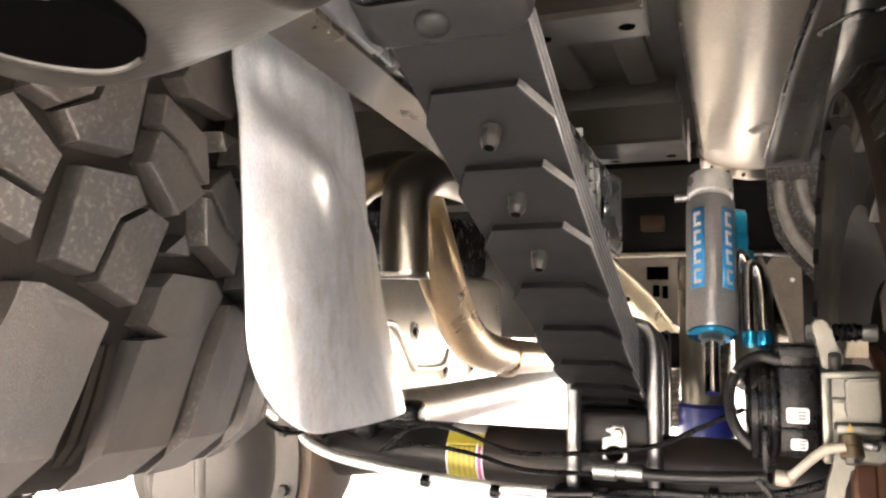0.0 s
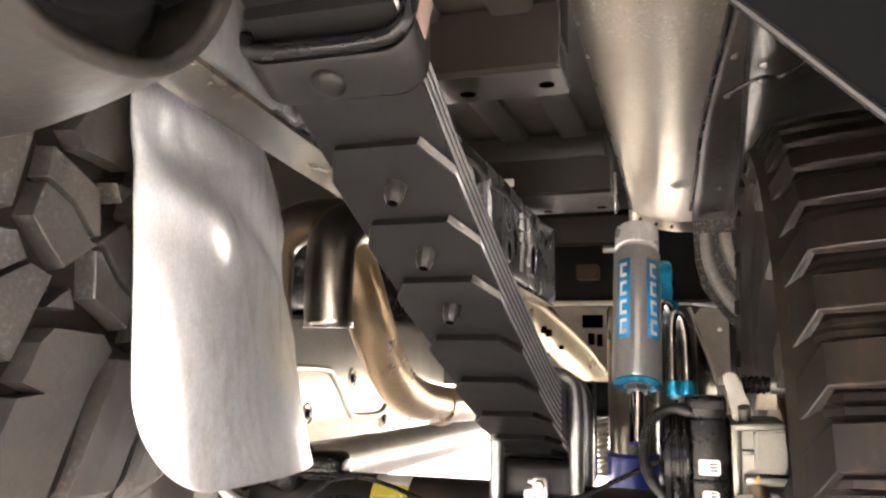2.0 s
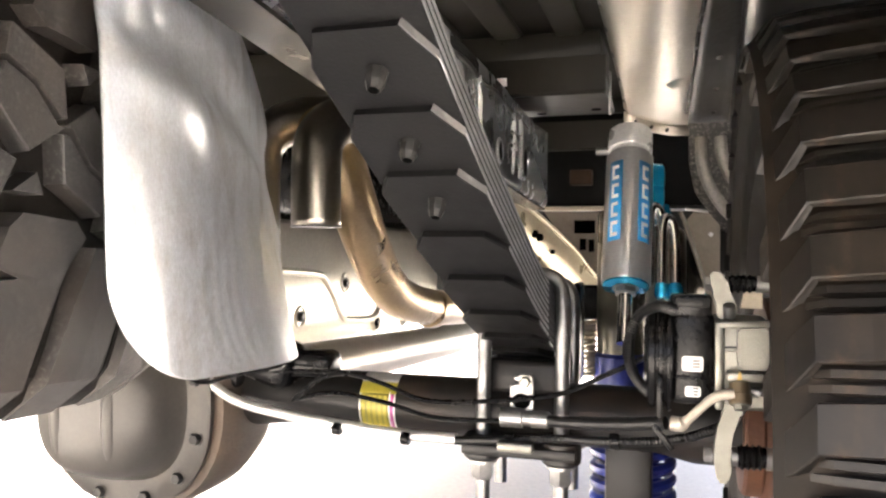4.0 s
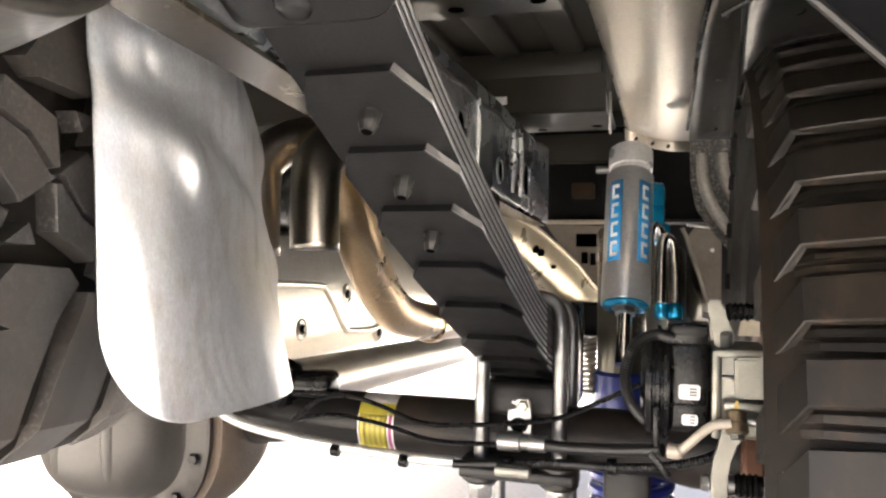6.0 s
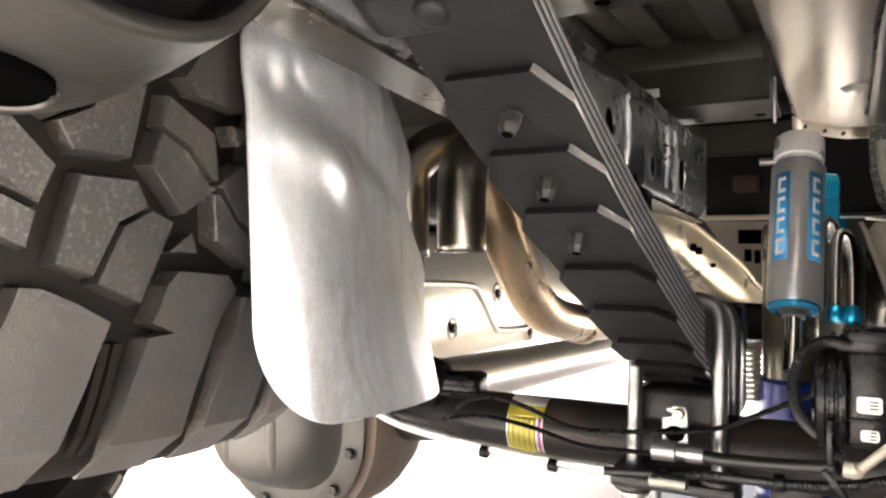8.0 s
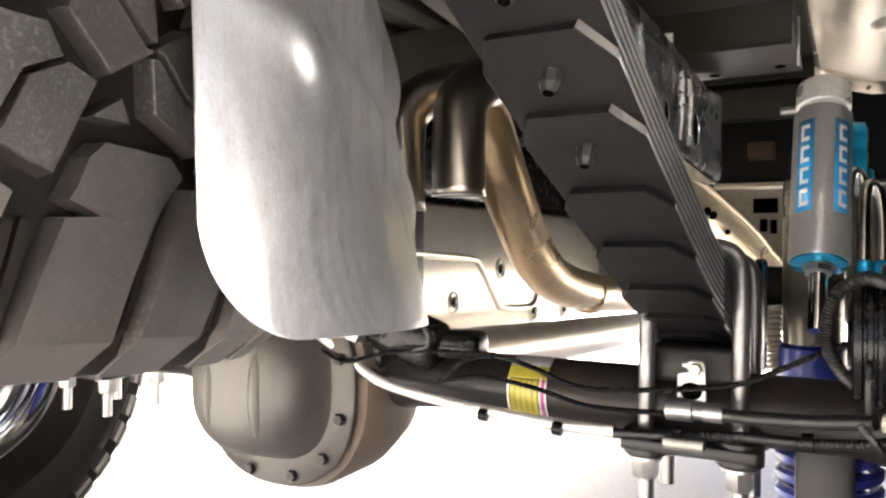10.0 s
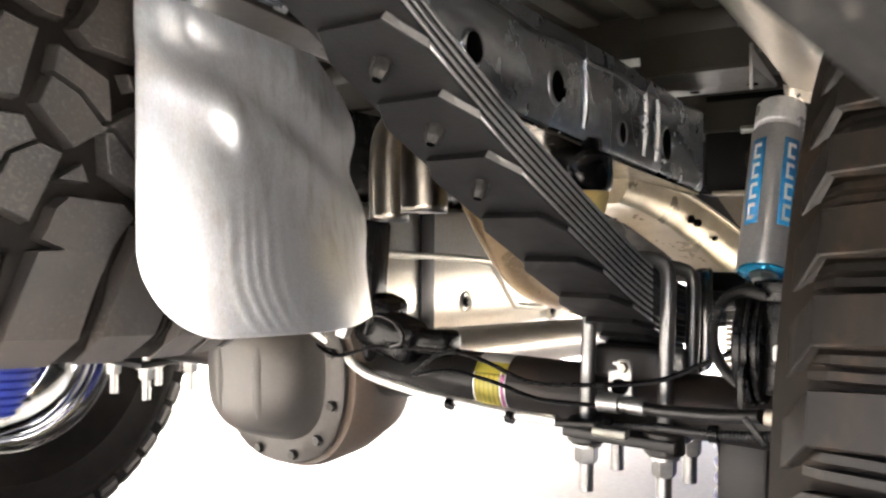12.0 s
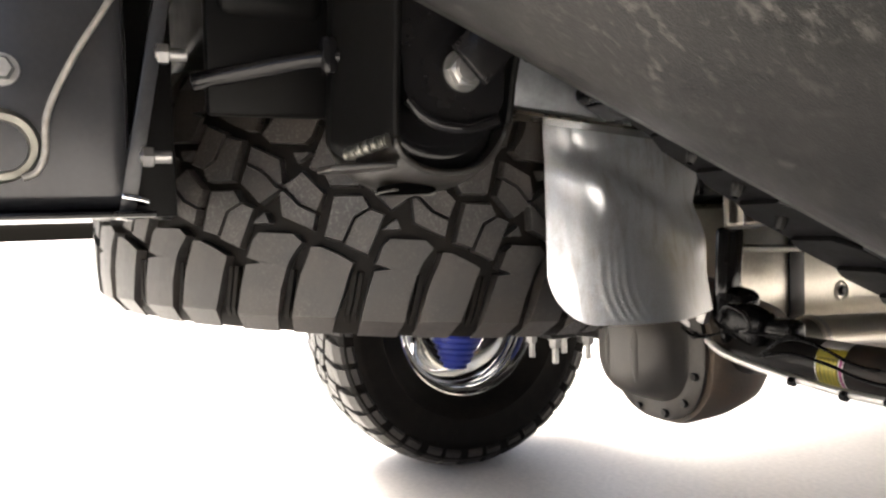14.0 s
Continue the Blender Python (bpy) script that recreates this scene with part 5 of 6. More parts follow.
bx(bm, (-0.19, 1.335, 1.016), (0.045, 0.004, 0.014), (12, 0, 0), 0.001)
part("tab", bm, M_LABELWHITE, tabw)
tabw = thing("bracket_tab", "thin bent steel strip at the cross-member end", "bracket")
bm = B()
bx(bm, (0.006, 1.345, 0.99), (0.004, 0.012, 0.07), None, 0.001)
part("tab", bm, M_ZINC, tabw)
tabw = thing("bracket_tab", "thin bent steel strip at the rear cross-member end", "bracket")
bm = B()
bx(bm, (0.008, 0.71, 1.045), (0.003, 0.05, 0.075), None, 0.001)
part("tab", bm, M_MATTBLACK, tabw)
# Unseen panels added to close off light from above and the sides.
body = thing("truck_body", "dark closed underside and sides of the pickup body", "truck body", kind="structure")
for name, c, s in (("bed_panel", (-0.65, 1.6, 1.42), (2.3, 4.4, 0.02)), ("side_panel", (-1.82, 1.6, 1.28), (0.03, 4.4, 0.30)), ("side_panel", (0.53, 2.0, 1.28), (0.03, 3.4, 0.30)),
                   ("corner_panel", (0.53, 0.02, 1.15), (0.03, 0.56, 0.50)), ("rocker_panel", (0.53, 2.72, 0.86), (0.03, 2.1, 0.60)), ("fender", (0.565, 1.02, 0.98), (0.03, 1.3, 0.34)), ("front_wall", (-0.65, 3.8, 1.0), (2.3, 0.05, 0.84))):
    bm = B()
    bx(bm, c, s, None, 0.004)
    part(name, bm, M_BED, body, smooth=False)
# Plain boxes added to block bright floor and keep the gaps ahead dark.
cab = thing("cab_underbody", "dark underbody of the cab ahead of the axle", "underbody", kind="structure")
for c, s in (((0.16, 2.45, 0.93), (0.60, 0.05, 0.42)), ((0.41, 2.40, 0.62), (0.44, 0.05, 0.34)), ((-0.72, 3.0, 0.905), (0.9, 0.06, 0.69)), ((-1.5, 2.4, 0.88), (0.6, 0.06, 0.5))):
    bm = B()
    bx(bm, c, s, None, 0.01)
    part("bulkhead", bm, M_MATTBLACK, cab)
inner = thing("inner_panel", "dusty brown stamped body panel ahead of the tyre", "body panel")
bm = B()
plate(bm, [(0.138, 0.795), (0.150, 0.812), (0.192, 0.808), (0.206, 0.798), (0.206, 0.56), (0.195, 0.56), (0.181, 0.652), (0.162, 0.715), (0.146, 0.762)], "y", 1.780, 1.784)
web = part("face_plate", bm, M_INNER, inner, "flat brown panel face", smooth=False)
bm = B()
loft(bm, [[(x, 1.783, z), (x - 0.006, 1.752, z - 0.002), (x - 0.008, 1.752, z - 0.002)] for x, z in ((0.128, 0.812), (0.136, 0.795), (0.146, 0.762), (0.162, 0.715), (0.174, 0.675), (0.181, 0.652), (0.195, 0.56))], closed=False)
part("folded_edge", bm, M_INNER, inner, "pale folded panel edge", mods=[("SOLIDIFY", {"thickness": 0.003, "offset": 0})])
bm = B()
bx(bm, (0.168, 1.768, 0.814), (0.070, 0.03, 0.004), (0, 8, 0), 0.0015)
part("top_flange", bm, M_ZINC, inner, "bright folded top flange")
bm = B()
bx(bm, (0.195, 2.085, 0.70), (0.018, 0.605, 0.05), None, 0.003)
part("brace", bm, M_MATTBLACK, inner, "dark brace to the bulkhead")
bm = B()
rod(bm, (0.187, 1.781, 0.764), (0.187, 1.770, 0.764), 0.0045, 12, 0.001)
part("pin", bm, M_CAP, inner, "pale push pin")
bm = B()
loft(bm, [[(x, y, 0.56), (x, y - 0.01, 0.66), (x, y, top)] for x, y, top in ((0.085, 1.80, 0.70), (0.105, 1.79, 0.725), (0.133, 1.79, 0.756), (0.152, 1.80, 0.742), (0.168, 1.81, 0.715), (0.185, 1.82, 0.64))], closed=False)
part("lower_panel", bm, M_FRAMETAN, inner, "dull grey lower panel", mods=[("SOLIDIFY", {"thickness": 0.003, "offset": 0})])
hung = thing("body_mount", "tan primed body mount bracket with black openings", "bracket")
bm = B()
plate(bm, [(-0.205, 0.826), (-0.05, 0.822), (0.03, 0.815), (0.03, 0.62), (-0.05, 0.65), (-0.156, 0.755)], "y", 1.98, 1.99)
web = part("plate", bm, M_INNER, hung, "tan bracket plate")
bm = B()
bx(bm, (-0.09, 1.972, 0.832), (0.24, 0.04, 0.010), None, 0.004)
part("top_flange", bm, M_TAN, hung, "pale folded top flange")
for x0, x1, z0, z1 in ((-0.128, -0.076, 0.770, 0.803), (-0.114, -0.098, 0.728, 0.757), (-0.092, -0.078, 0.724, 0.755)):
    bm = B()
    bx(bm, ((x0 + x1) / 2, 1.9795, (z0 + z1) / 2), (x1 - x0, 0.004, z1 - z0), None, 0.0015)
    part("hole_void", bm, M_VOID, web, "black opening")
block = thing("wiring_box", "small brown plastic box in the dark above the body mount", "box")
bm = B()
bx(bm, (-0.113, 2.0, 0.912), (0.055, 0.04, 0.038), None, 0.004)
part("case", bm, surface("brown_plastic", (0.040, 0.024, 0.015), 0.6, scale=40, bump=0.05, gloss=0.1), block)
# Beam and strip added to keep the depth behind the shock dark.
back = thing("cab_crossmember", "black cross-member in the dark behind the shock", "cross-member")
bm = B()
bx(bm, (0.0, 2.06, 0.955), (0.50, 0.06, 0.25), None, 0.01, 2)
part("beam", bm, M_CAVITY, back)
bm = B()
bx(bm, (0.0, 2.024, 0.836), (0.50, 0.014, 0.008), None, 0.002)
part("lower_flange", bm, M_MATTBLACK, back, "dark folded lower flange")

# ---------- wheel tub ----------
tub = thing("wheel_tub", "riveted bare aluminium wheel tub above the tyre", "wheel tub")
TUB = [(0.50, 1.034), (0.65, 1.030), (0.80, 1.027), (0.95, 1.023), (1.10, 1.019), (1.25, 1.014), (1.38, 1.008), (1.47, 1.002), (1.52, 0.997), (1.545, 0.992)]


def tub_ring(x, dz=0.0):
    crown = -0.027 * math.sin(min(1.0, max(0.0, x - 0.02) / 0.15) * math.pi) + 0.03 * min(1.0, max(0.0, (x - 0.17) / 0.12))
    push = 0.150 * min(1.0, max(0.0, (x - 0.025) / 0.10)) ** 0.7
    return [(x, y + push * max(0, (y - 1.1) / 0.43), z + crown * (1 - 0.75 * max(0, (y - 1.2) / 0.345)) + dz) for y, z in TUB]


def strip_x(y, f):
    """Across the seam strip, which narrows towards the rear: f from its inner to its outer edge."""
    a = 0.136 + 0.020 * min(1.0, max(0.0, (1.0 - y) / 0.35))
    b = 0.162 + 0.058 * min(1.0, max(0.0, (y - 0.67) / 0.95))
    return a + (b - a) * f


def tub_strip(f, dz):
    return [tub_ring(strip_x(y, f), dz)[i] for i, (y, z) in enumerate(TUB)]


bm = B()
xs = [0.018, 0.026, 0.04, 0.055, 0.07, 0.085, 0.10, 0.115, 0.13, 0.145, 0.16, 0.175, 0.19, 0.205, 0.22]
loft(bm, [tub_ring(x, 0.010 if x == xs[0] else 0) for x in xs], closed=False)
part("sheet", bm, M_TUB, tub, mods=[("SOLIDIFY", {"thickness": 0.003, "offset": 0})])
bm = B()
loft(bm, [tub_strip(f, -0.005) for f in (0.0, 0.25, 0.5, 0.75, 1.0)], closed=False)
part("seam_strip", bm, M_TUBDARK, tub, "dark coated seam strip", mods=[("SOLIDIFY", {"thickness": 0.003, "offset": 0})])
bm = B()
loft(bm, [tub_strip(1.02, -0.003)] + [tub_ring(x, -0.003) for x in (0.235, 0.26, 0.30, 0.36, 0.43, 0.50)], closed=False)
part("outer_sheet", bm, M_TUBOUT, tub, "dull grey riveted outer sheet", mods=[("SOLIDIFY", {"thickness": 0.002, "offset": 0})])
bm = B()
dent = Vector(tub_ring(0.112, -0.001)[5])
rings = []
for r, h in ((0.026, 0.0), (0.020, -0.003), (0.012, -0.008), (0.003, -0.009)):
    rings.append([dent + Vector((0.75 * r * math.cos(2 * math.pi * k / 20), 1.2 * r * math.sin(2 * math.pi * k / 20), h)) for k in range(20)])
loft(bm, rings)
part("pressed_bump", bm, M_TUB, tub, "pressed bump in the sheet")
bm = B()
front = [tuple(tub_ring(x, 0.0)[-1]) for x in (0.018, 0.03, 0.045, 0.07, 0.10, 0.14)]
loft(bm, [[(x, y - 0.004, z + 0.002), (x, y + 0.001, z - 0.004), (x, y + 0.012, z - 0.016), (x, y + 0.014, z - 0.019)] for x, y, z in front], closed=False)
part("front_lip", bm, M_TUB, tub, "folded riveted front lip", mods=[("SOLIDIFY", {"thickness": 0.003, "offset": 0})])
for x in (0.035, 0.065, 0.095, 0.125):
    p = Vector(tub_ring(x)[-1]) + Vector((0, 0.006, -0.010))
    bm = B()
    cyl(bm, p, p + Vector((0, -0.006, -0.002)), [(0, 0.0050), (0.5, 0.0045), (1, 0.0025)], 12)
    part("rivet", bm, M_TUBDARK, tub)


def on_tub(x, y, dz):
    """A place on the tub's lower face."""
    ring = tub_ring(x, dz)
    for a, b in zip(ring, ring[1:]):
        if a[1] <= y <= b[1]:
            return Vector(a).lerp(Vector(b), (y - a[1]) / (b[1] - a[1]))
    return Vector(ring[-1])


RIVETS = [(strip_x(y, 0.55), y, -0.007, M_TUBDARK) for y in (0.80, 0.92, 1.22, 1.42, 1.60)] + [(strip_x(y, 1.0) + 0.018, y, -0.005, M_ZINC) for y in (0.74, 0.87, 0.92, 1.48)]
RIVETS += [(0.021, y, 0.002, M_ZINC) for y in (0.66, 0.72, 0.80, 0.88, 0.98, 1.08, 1.20, 1.34, 1.48)]
for x, y, dz, mt in RIVETS:
    p = on_tub(x, y, dz)
    bm = B()
    k = 0.55 if x < 0.03 else 1.0
    cyl(bm, p + Vector((0, 0, 0.002)), p + Vector((0, -0.002, -0.003)), [(0, 0.0055 * k), (0.5, 0.005 * k), (1, 0.0025 * k)], 12)
    part("rivet", bm, mt, tub)
# Thin black pipe added for the darkness of the gap beside the strip.
bm = B()
pipe(bm, [on_tub(strip_x(y, 1.03), y, -0.006) for y in (0.60, 0.80, 1.00, 1.20, 1.40, 1.56)], 0.0022, 6, 4)
part("edge_bead", bm, M_HOSE, tub, "black sealant bead along the strip")
wire = thing("sensor_wire", "thin black wire along the wheel tub seam", "cable")
bm = B()
pipe(bm, [on_tub(strip_x(y, 0.0) - 0.003 + 0.002 * math.sin(7 * y), y, -0.006) for y in (0.62, 0.72, 0.80, 0.90, 1.05, 1.20, 1.40, 1.55)], 0.0030, 8, 5)
part("wire_run", bm, M_PLASTIC, wire)
wire = thing("sensor_wire", "thin black wire crossing over the tyre", "cable")
bm = B()
pipe(bm, [on_tub(strip_x(0.90, 0.4), 0.90, -0.010), on_tub(0.19, 0.89, -0.010), on_tub(0.215, 0.90, -0.012), on_tub(0.245, 0.865, -0.012), on_tub(0.285, 0.80, -0.010), on_tub(0.32, 0.74, -0.008)], 0.0022, 6, 5)
part("wire_run", bm, M_PLASTIC, wire)
liner = thing("liner_panel", "textured grey liner with pressed ribs below the tub", "liner")
bm = B()
plate(bm, [(0.137, 0.982), (0.139, 0.90), (0.150, 0.845), (0.180, 0.800), (0.235, 0.735), (0.34, 0.65), (0.34, 0.982)], "y", 1.640, 1.646)
part("sheet", bm, M_CORR, liner, smooth=False)
for pts in ([(0.160, 1.634, 0.952), (0.163, 1.630, 0.90), (0.182, 1.630, 0.845), (0.215, 1.630, 0.80), (0.245, 1.634, 0.77)], [(0.196, 1.634, 0.952), (0.200, 1.630, 0.915), (0.215, 1.630, 0.875), (0.245, 1.634, 0.835)]):
    bm = B()
    pipe(bm, pts, 0.012, 10, 6)
    part("rib", bm, M_RIB, liner, "pale worn pressed rib")

# ---------- exhaust ----------
ex = thing("exhaust_tips", "pair of turned-down stainless exhaust tips", "exhaust")
for pts in ([(-0.341, 0.962, 0.757), (-0.341, 0.962, 0.835), (-0.339, 0.974, 0.878), (-0.328, 1.03, 0.908), (-0.312, 1.14, 0.908), (-0.31, 1.3, 0.89)],
            [(-0.494, 1.078, 0.748), (-0.494, 1.078, 0.845), (-0.488, 1.086, 0.892), (-0.455, 1.115, 0.925), (-0.40, 1.17, 0.935), (-0.34, 1.27, 0.92)]):
    bm = B()
    pipe(bm, pts, 0.0325, 32, 8, cap=False)
    tip = part("tip", bm, M_STAINLESS, ex, "turned-down polished tip", mods=[("SOLIDIFY", {"thickness": 0.002, "offset": -1})])
    x, y, z = pts[0]
    bm = B()
    pipe(bm, [(x + 0.0322 * math.cos(2 * math.pi * k / 20), y + 0.0322 * math.sin(2 * math.pi * k / 20), z) for k in range(21)], 0.0014, 6, 2, cap=False)
    part("cut_edge", bm, M_ZINC, tip, "bare cut edge of the tip")
ex2 = thing("exhaust_pipe", "bronze heat-tinted exhaust pipe over the axle", "exhaust")
bm = B()
pipe(bm, [(-0.38, 1.06, 0.915), (-0.38, 1.105, 0.88), (-0.38, 1.165, 0.81), (-0.385, 1.245, 0.735), (-0.385, 1.335, 0.664), (-0.382, 1.44, 0.627), (-0.38, 1.65, 0.600), (-0.38, 2.3, 0.55)], 0.038, 28, 8)
part("tube", bm, M_BRONZE, ex2)
bm = B()
cyl(bm, (-0.38, 1.56, 0.606), (-0.38, 1.60, 0.601), [(0, 0.037), (0.1, 0.041), (0.9, 0.041), (1, 0.037)], 24)
part("clamp", bm, M_BRONZE, ex2)
strap = thing("hanger_strap", "dark steel exhaust hanger strap", "hanger")
bm = B()
bx(bm, (-0.770, 1.575, 0.645), (0.006, 0.055, 0.28), None, 0.002)
bx(bm, (-0.776, 1.570, 0.497), (0.006, 0.055, 0.04), (0, 22, 0), 0.002)
part("strap", bm, M_MATTBLACK, strap)

# ---------- tank shield and driveshaft ----------
tank = thing("tank_shield", "pale aluminised heat shield on the fuel tank", "heat shield")
bm = B()
prof = [(-0.86, 0.80), (-0.80, 0.785), (-0.782, 0.76), (-0.778, 0.60), (-0.780, 0.52), (-0.792, 0.478), (-0.83, 0.452), (-0.95, 0.44), (-1.15, 0.44)]
loft(bm, [[(x + o, y, z) for x, z in prof] for y, o in ((1.225, -0.16), (1.235, -0.10), (1.26, -0.04), (1.31, -0.010), (1.37, 0.0), (1.43, 0.006), (1.49, 0.006), (1.53, 0), (1.62, 0), (1.7, 0), (1.9, 0), (2.1, 0), (2.4, 0), (2.9, 0))], closed=False)
part("sheet", bm, M_TANK, tank, mods=[("SOLIDIFY", {"thickness": 0.004, "offset": -1})])
bm = B()
pipe(bm, [(-0.775, 1.36, 0.690), (-0.770, 1.45, 0.685), (-0.775, 1.615, 0.676), (-0.775, 1.84, 0.662), (-0.775, 1.90, 0.640), (-0.775, 2.00, 0.545), (-0.775, 2.05, 0.525), (-0.775, 2.24, 0.515), (-0.775, 2.30, 0.56)], 0.010, 10, 8)
part("pressed_bead", bm, M_TANK, tank, "raised pressed bead")
for y, z in ((2.022, 0.631), (1.754, 0.558), (2.26, 0.50), (2.52, 0.49)):
    bm = B()
    cyl(bm, (-0.779, y, z), (-0.770, y, z), [(0, 0.034), (0.4, 0.030), (1, 0.024), (0.5, 0.022)], 24)
    cup = part("dimple", bm, M_TANK, tank, "pressed bolt dimple")
    bm = B()
    hexbolt(bm, (-0.772, y, z), (1, 0, 0), 0.011, 0.009, 0.015)
    part("bolt", bm, M_MATTBLACK, cup, "dark bolt")
bm = B()
bx(bm, (-0.515, 1.06, 0.635), (0.035, 0.045, 0.23), (0, 4, 0), 0.008, 2)
part("breather_post", bm, M_BLACKPAINT, axle, "black post on the axle tube")
fuel = thing("fuel_tank", "black moulded fuel tank above the pale heat shield", "fuel tank")
bm = B()
bx(bm, (-1.03, 2.10, 0.905), (0.40, 1.60, 0.21), None, 0.03, 3)
part("shell", bm, M_PLASTIC, fuel)
for y in (1.62, 2.25):
    bm = B()
    bx(bm, (-0.8295, y, 0.905), (0.005, 0.04, 0.205), None, 0.002)
    part("strap", bm, M_MATTBLACK, fuel, "dark steel tank strap")
shaft = thing("driveshaft", "pale aluminium driveshaft running forward", "driveshaft")
bm = B()
cyl(bm, (-0.658, 1.46, 0.470), (-0.62, 3.3, 0.375), [(0, 0.045), (0.004, 0.055), (1, 0.055)], 32)
part("tube", bm, M_SHAFT, shaft)
bm = B()
cyl(bm, (-0.66, 1.36, 0.475), (-0.6578, 1.465, 0.4697), [(0, 0.03), (0.3, 0.045), (0.8, 0.045), (1, 0.050)], 28)
part("yoke", bm, M_CASTALU, shaft, "cast yoke at the differential")
bm = B()
cyl(bm, (-0.6577, 1.475, 0.4692), (-0.6573, 1.49, 0.4685), [(0, 0.0552), (0.5, 0.0575), (1, 0.0552)], 32)
part("weld", bm, M_ZINC, shaft, "ring weld at the tube end")

# ---------- shackle bracket ----------
hang = thing("shackle_bracket", "black channel bracket for the spring shackle with a dusty underside", "bracket")


RIM = [(-0.045, 0.170, 1.05), (-0.050, 0.168, 0.95), (-0.054, 0.166, 0.885), (-0.056, 0.168, 0.852), (-0.061, 0.184, 0.837), (-0.066, 0.206, 0.830), (-0.067, 0.231, 0.829),
       (-0.066, 0.256, 0.834), (-0.065, 0.276, 0.851), (-0.062, 0.288, 0.876), (-0.058, 0.292, 0.915), (-0.050, 0.296, 0.96), (-0.04, 0.30, 1.05)]


def bracket_section(u):
    """The channel's outline, u metres inboard of its open end."""
    out = []
    sink = 0.014 * math.sin(math.pi / 2 * min(1.0, u / 0.09)) - 0.03 * max(0.0, (u - 0.10) / 0.05) ** 2
    for x, y, z in RIM:
        yy = 0.166 - 0.13 * u + (y - 0.166) * (1 + 2.6 * u)
        out.append((x - u, yy, z - sink * min(1.0, max(0.0, (0.90 - z) / 0.05))))
    return out


rings = [smooth_path(bracket_section(u), 3) for u in (0.0, 0.004, 0.02, 0.04, 0.065, 0.09, 0.11, 0.13, 0.145)]
chan = None
# Both walls take the deep black that carries their shade.
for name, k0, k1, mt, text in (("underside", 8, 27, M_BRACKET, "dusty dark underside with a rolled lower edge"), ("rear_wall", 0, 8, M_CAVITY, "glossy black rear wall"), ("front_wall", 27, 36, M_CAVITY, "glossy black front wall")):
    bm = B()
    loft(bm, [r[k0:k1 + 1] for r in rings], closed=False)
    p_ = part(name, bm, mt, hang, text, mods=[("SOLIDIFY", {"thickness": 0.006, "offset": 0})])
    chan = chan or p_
rings = []
for sink in (0.0, 0.006):
    ring = []
    for i in range(32):
        a = 2 * math.pi * i / 32
        x, y = -0.124 + 0.024 * math.cos(a), 0.203 + 0.031 * math.sin(a)
        ring.append((x, y, 0.8100 + 0.16 * max(0.0, x + 0.13) + sink))
    rings.append(ring)
bm = B()
loft(bm, rings)
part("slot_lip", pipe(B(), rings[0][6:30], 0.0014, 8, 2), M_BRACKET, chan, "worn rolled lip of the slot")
part("slot", bm, M_VOID, chan, "dark oval slot")
bm = B()
pipe(bm, [(-0.060, 0.160, 0.857), (-0.072, 0.150, 0.854), (-0.085, 0.140, 0.850), (-0.098, 0.131, 0.846)], 0.0058, 10, 14, radii=lambda f: 1 + 0.22 * math.sin(f * 75) + 0.1 * math.sin(f * 31))
part("weld", bm, M_CASTALU, hang, "bright rough weld bead")
bm = B()
plate(bm, [(-0.060, 0.168), (-0.066, 0.152), (-0.105, 0.118), (-0.150, 0.118), (-0.150, 0.175)], "z", 0.832, 0.838)
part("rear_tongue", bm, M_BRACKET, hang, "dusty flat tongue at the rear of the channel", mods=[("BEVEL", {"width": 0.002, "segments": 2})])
bm = B()
plate(bm, [(0.180, 0.905), (0.188, 0.889), (0.204, 0.876), (0.222, 0.870), (0.250, 0.872), (0.276, 0.880), (0.287, 0.90), (0.290, 0.93), (0.282, 0.965), (0.26, 1.06), (0.17, 1.06)], "x", -0.078, -0.068)
part("outer_plate", bm, M_BLACKPAINT, hang, "glossy black outer plate")
bm = B()
pipe(bm, [(-0.070, 0.184, 0.896), (-0.066, 0.196, 0.881), (-0.063, 0.215, 0.872), (-0.063, 0.245, 0.871), (-0.066, 0.276, 0.879)], 0.0065, 10, 5)
part("folded_rib", bm, M_BLACKPAINT, hang, "folded black rib below the bolt")
bm = B()
loft(bm, [[(-0.092 - 0.006 * math.sin(math.pi * k / 8) * f, y, z0 + (z1 - z0) * f) for f in (0.0, 0.35, 0.7, 1.0)] for k, (y, z0, z1) in enumerate(((0.172, 0.872, 0.915), (0.182, 0.848, 0.905), (0.196, 0.838, 0.898), (0.212, 0.833, 0.894), (0.231, 0.831, 0.892), (0.250, 0.833, 0.893), (0.268, 0.842, 0.897), (0.280, 0.856, 0.905), (0.290, 0.885, 0.915)))], closed=False)
part("saddle", bm, M_BLACKPAINT, hang, "glossy black bent plate closing the channel", mods=[("SOLIDIFY", {"thickness": 0.004, "offset": 0})])
bm = B()
hexbolt(bm, (-0.068, 0.241, 0.9255), (1, 0, 0), 0.0165, 0.011, 0.0205)
cyl(bm, (-0.057, 0.241, 0.9255), (-0.053, 0.241, 0.9255), [(0, 0.013), (1, 0.011)], 20)
part("bolt", bm, M_ZINC, hang, "zinc-plated flange bolt")
sh = thing("shackle", "black spring shackle link", "shackle")
for x in (-0.155, -0.045):
    bm = B()
    bx(bm, (x, 0.285, 0.975), (0.008, 0.05, 0.14), (-45, 0, 0), 0.003)
    part("link", bm, M_BLACKPAINT, sh)

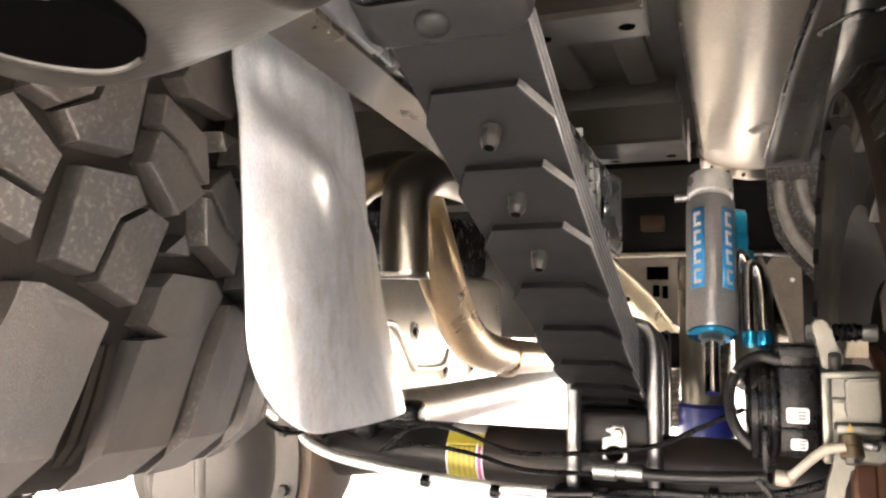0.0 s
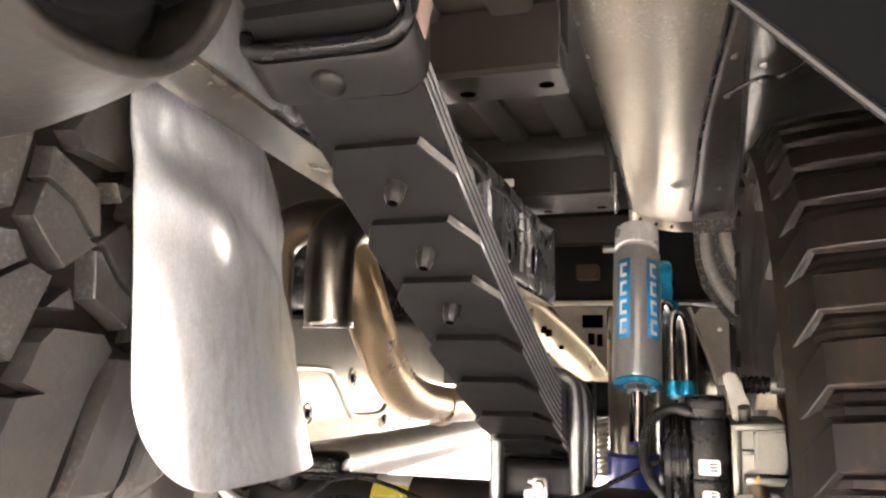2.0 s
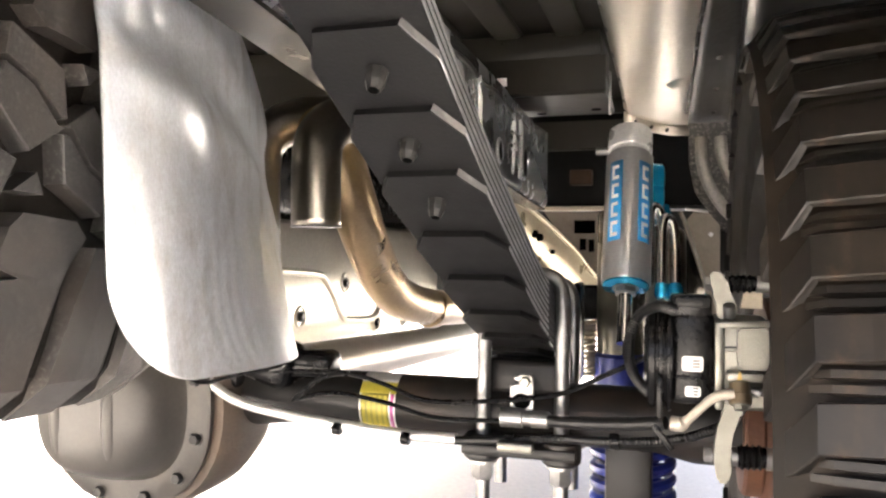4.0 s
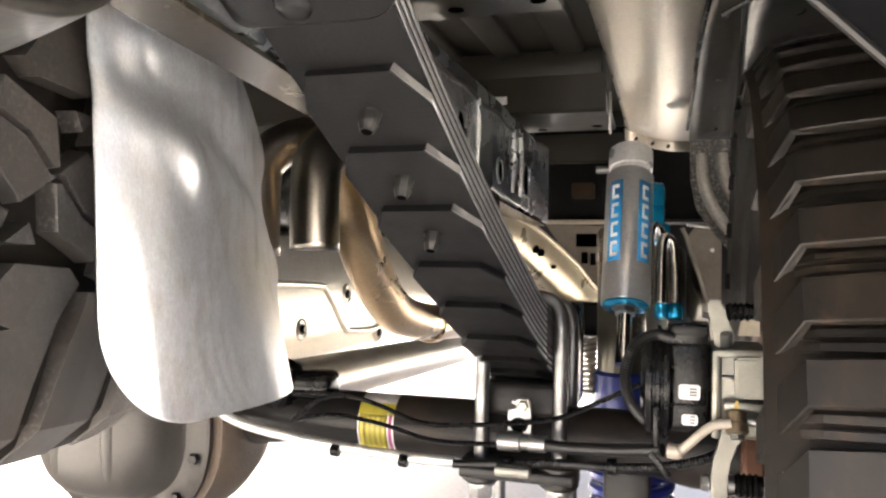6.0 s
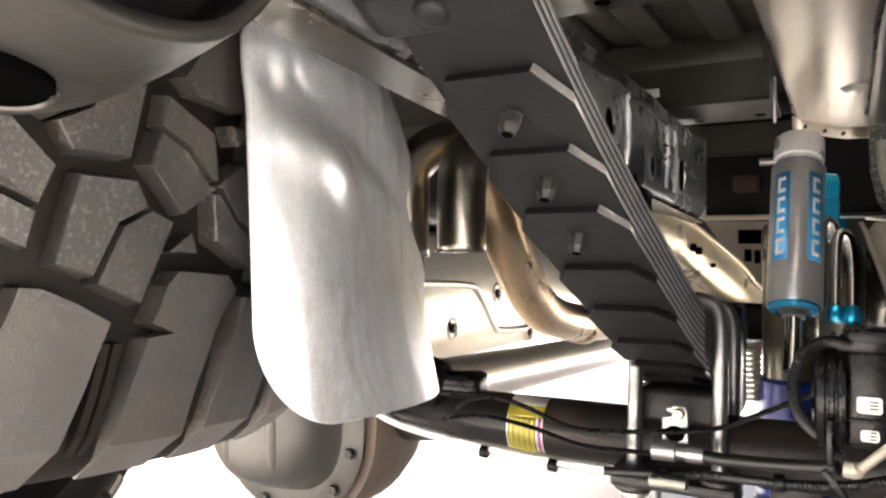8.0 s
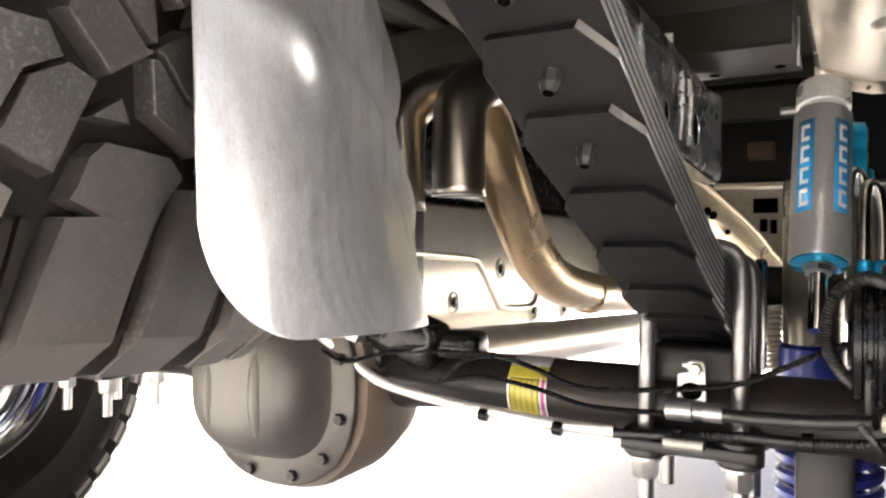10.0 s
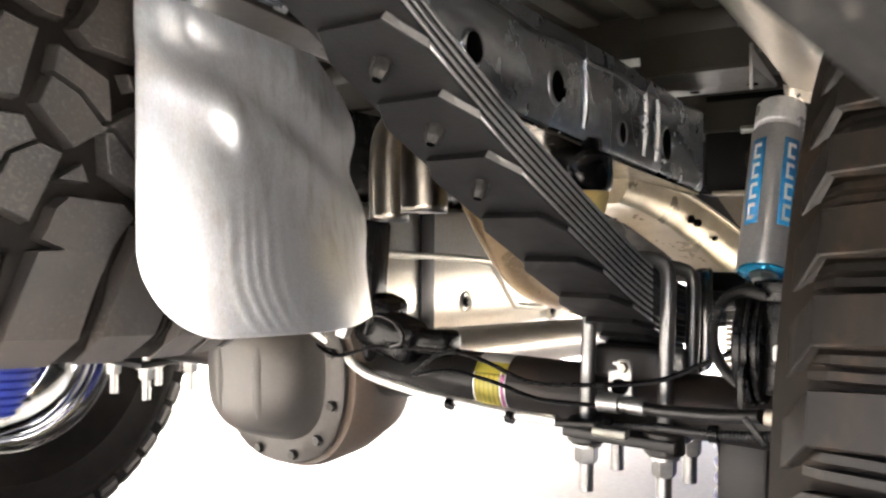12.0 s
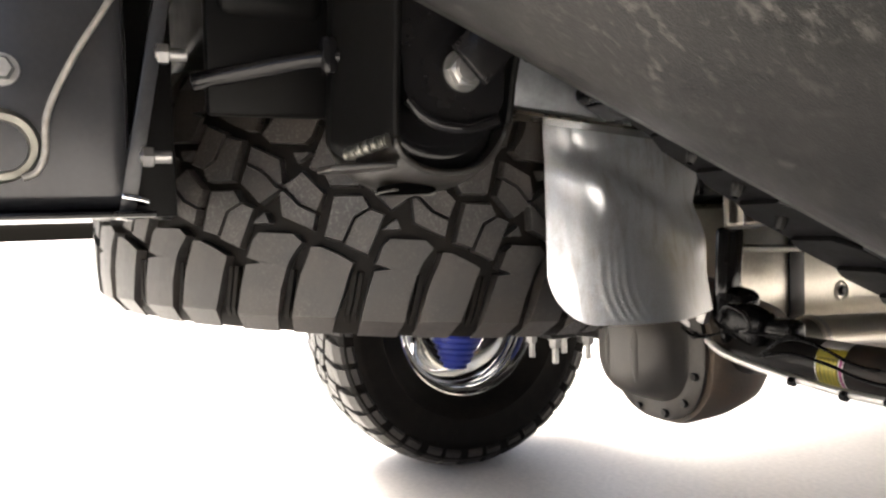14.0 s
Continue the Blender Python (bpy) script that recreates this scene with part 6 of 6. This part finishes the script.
# ---------- hitch ----------
hit = thing("tow_hitch", "glossy black tow hitch bracket with zinc bolts", "tow hitch")
bm = B()
bx(bm, (-0.42, -0.117, 0.93), (0.42, 0.14, 0.26), None, 0.018, 4)
part("box", bm, M_HITCH, hit)
bm = B()
bx(bm, (-0.40, -0.115, 0.797), (0.46, 0.17, 0.006), None, 0.002)
part("bottom_flange", bm, M_BLACKPAINT, hit, "black flange with a bright edge")
bm = B()
bx(bm, (-0.245, -0.034, 0.90), (0.07, 0.016, 0.22), (-11, 0, 0), 0.003)
part("side_flange", bm, M_HITCH, hit, "thin upright flange seen on its edge")
# Sheet put in for the shade of the recess beside the flange.
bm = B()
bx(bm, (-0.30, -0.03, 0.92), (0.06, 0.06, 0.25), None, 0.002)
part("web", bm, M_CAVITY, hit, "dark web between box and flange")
bm = B()
bx(bm, (-0.225, -0.046, 0.812), (0.05, 0.026, 0.006), (-14, 0, 0), 0.002)
part("foot", bm, M_CHROME, hit, "bright bent foot of the flange")
for x, y, z in ((-0.213, -0.022, 0.954), (-0.213, -0.040, 0.853)):
    bm = B()
    rod(bm, (x, y, z), (x, y + 0.030, z), 0.0062, 14, 0.001)
    rod(bm, (x, y + 0.002, z), (x, y + 0.013, z), 0.0105, 6, 0.001)
    part("bolt", bm, M_ZINC, hit, "zinc-plated bolt end")
bm = B()
hexbolt(bm, (-0.208, -0.153, 0.930), (1, 0, 0), 0.011, 0.014, 0.015)
part("bolt", bm, M_ZINC, hit, "zinc-plated bolt head")
bm = B()
cyl(bm, (-0.211, -0.158, 0.862), (-0.200, -0.156, 0.860), [(0, 0.034), (0.6, 0.034), (1, 0.030), (1, 0.024), (0.2, 0.022)], 32, cap=False)
part("socket_ring", bm, M_CASTALU, hit, "worn pale ring on the hitch box")
lead = thing("trailer_lead", "thin grey cable hanging behind the hitch box", "cable")
bm = B()
pipe(bm, [(-0.200, -0.140, 0.832), (-0.200, -0.128, 0.838), (-0.200, -0.121, 0.855), (-0.200, -0.117, 0.893), (-0.200, -0.093, 0.945), (-0.200, -0.066, 0.99), (-0.205, -0.045, 1.03)], 0.0032, 10, 6)
part("cable_run", bm, M_RIB, lead)
arm = thing("support_rod", "black painted steel brace behind the hitch", "brace")
bm = B()
pipe(bm, [(-0.25, 0.02, 0.935), (-0.21, 0.08, 0.945), (-0.185, 0.125, 0.952), (-0.17, 0.16, 0.955)], 0.010, 12, 5)
bx(bm, (-0.175, 0.142, 0.955), (0.02, 0.016, 0.038), None, 0.004)
part("brace", bm, M_BLACKPAINT, arm)

# Added black beam that hides the bed ribs where only darkness belongs.
cross = thing("hitch_beam", "black cross-beam between the frame rails behind the spare tyre", "beam")
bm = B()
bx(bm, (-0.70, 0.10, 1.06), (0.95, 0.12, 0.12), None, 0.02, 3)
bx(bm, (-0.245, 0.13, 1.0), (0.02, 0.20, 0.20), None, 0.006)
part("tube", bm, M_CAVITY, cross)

# ---------- rear quarter panel ----------
panel = thing("rear_valance", "matt black plastic valance speckled with dried mud", "valance")
bm = B()
E0, D1, D2 = Vector((0.165, 0.27, 0.83)), Vector((0.1, 0.1, -0.09)), Vector((0.155, -0.02, -0.008))
rows = []
for i in range(25):
    a = -1.5 + 2.7 * i / 24
    row = []
    for j in range(25):
        b = j / 24
        p = E0 + D1 * a + D2 * (b * 4.2)
        p += Vector((-0.13, -0.59, -0.79)) * (-0.010 * math.exp(-b * 30) + 0.0)
        row.append(p)
    rows.append(row)
loft(bm, rows, closed=False)
part("sheet", bm, M_PANEL, panel, mods=[("SOLIDIFY", {"thickness": 0.005, "offset": 1})])
bm = B()
plate(bm, [(0.085, 0.965), (0.30, 0.745), (0.56, 0.70), (0.56, 1.12), (0.085, 1.12)], "y", 0.449, 0.452)
part("inner_wall", bm, M_CAVITY, panel, "dark inner wall of the valance")
bm = B()
pipe(bm, [(0.085, 0.448, 0.965), (0.19, 0.448, 0.8575), (0.30, 0.448, 0.745)], 0.0025, 8, 6)
part("edge_bead", bm, M_MATTBLACK, panel, "rolled lower edge")
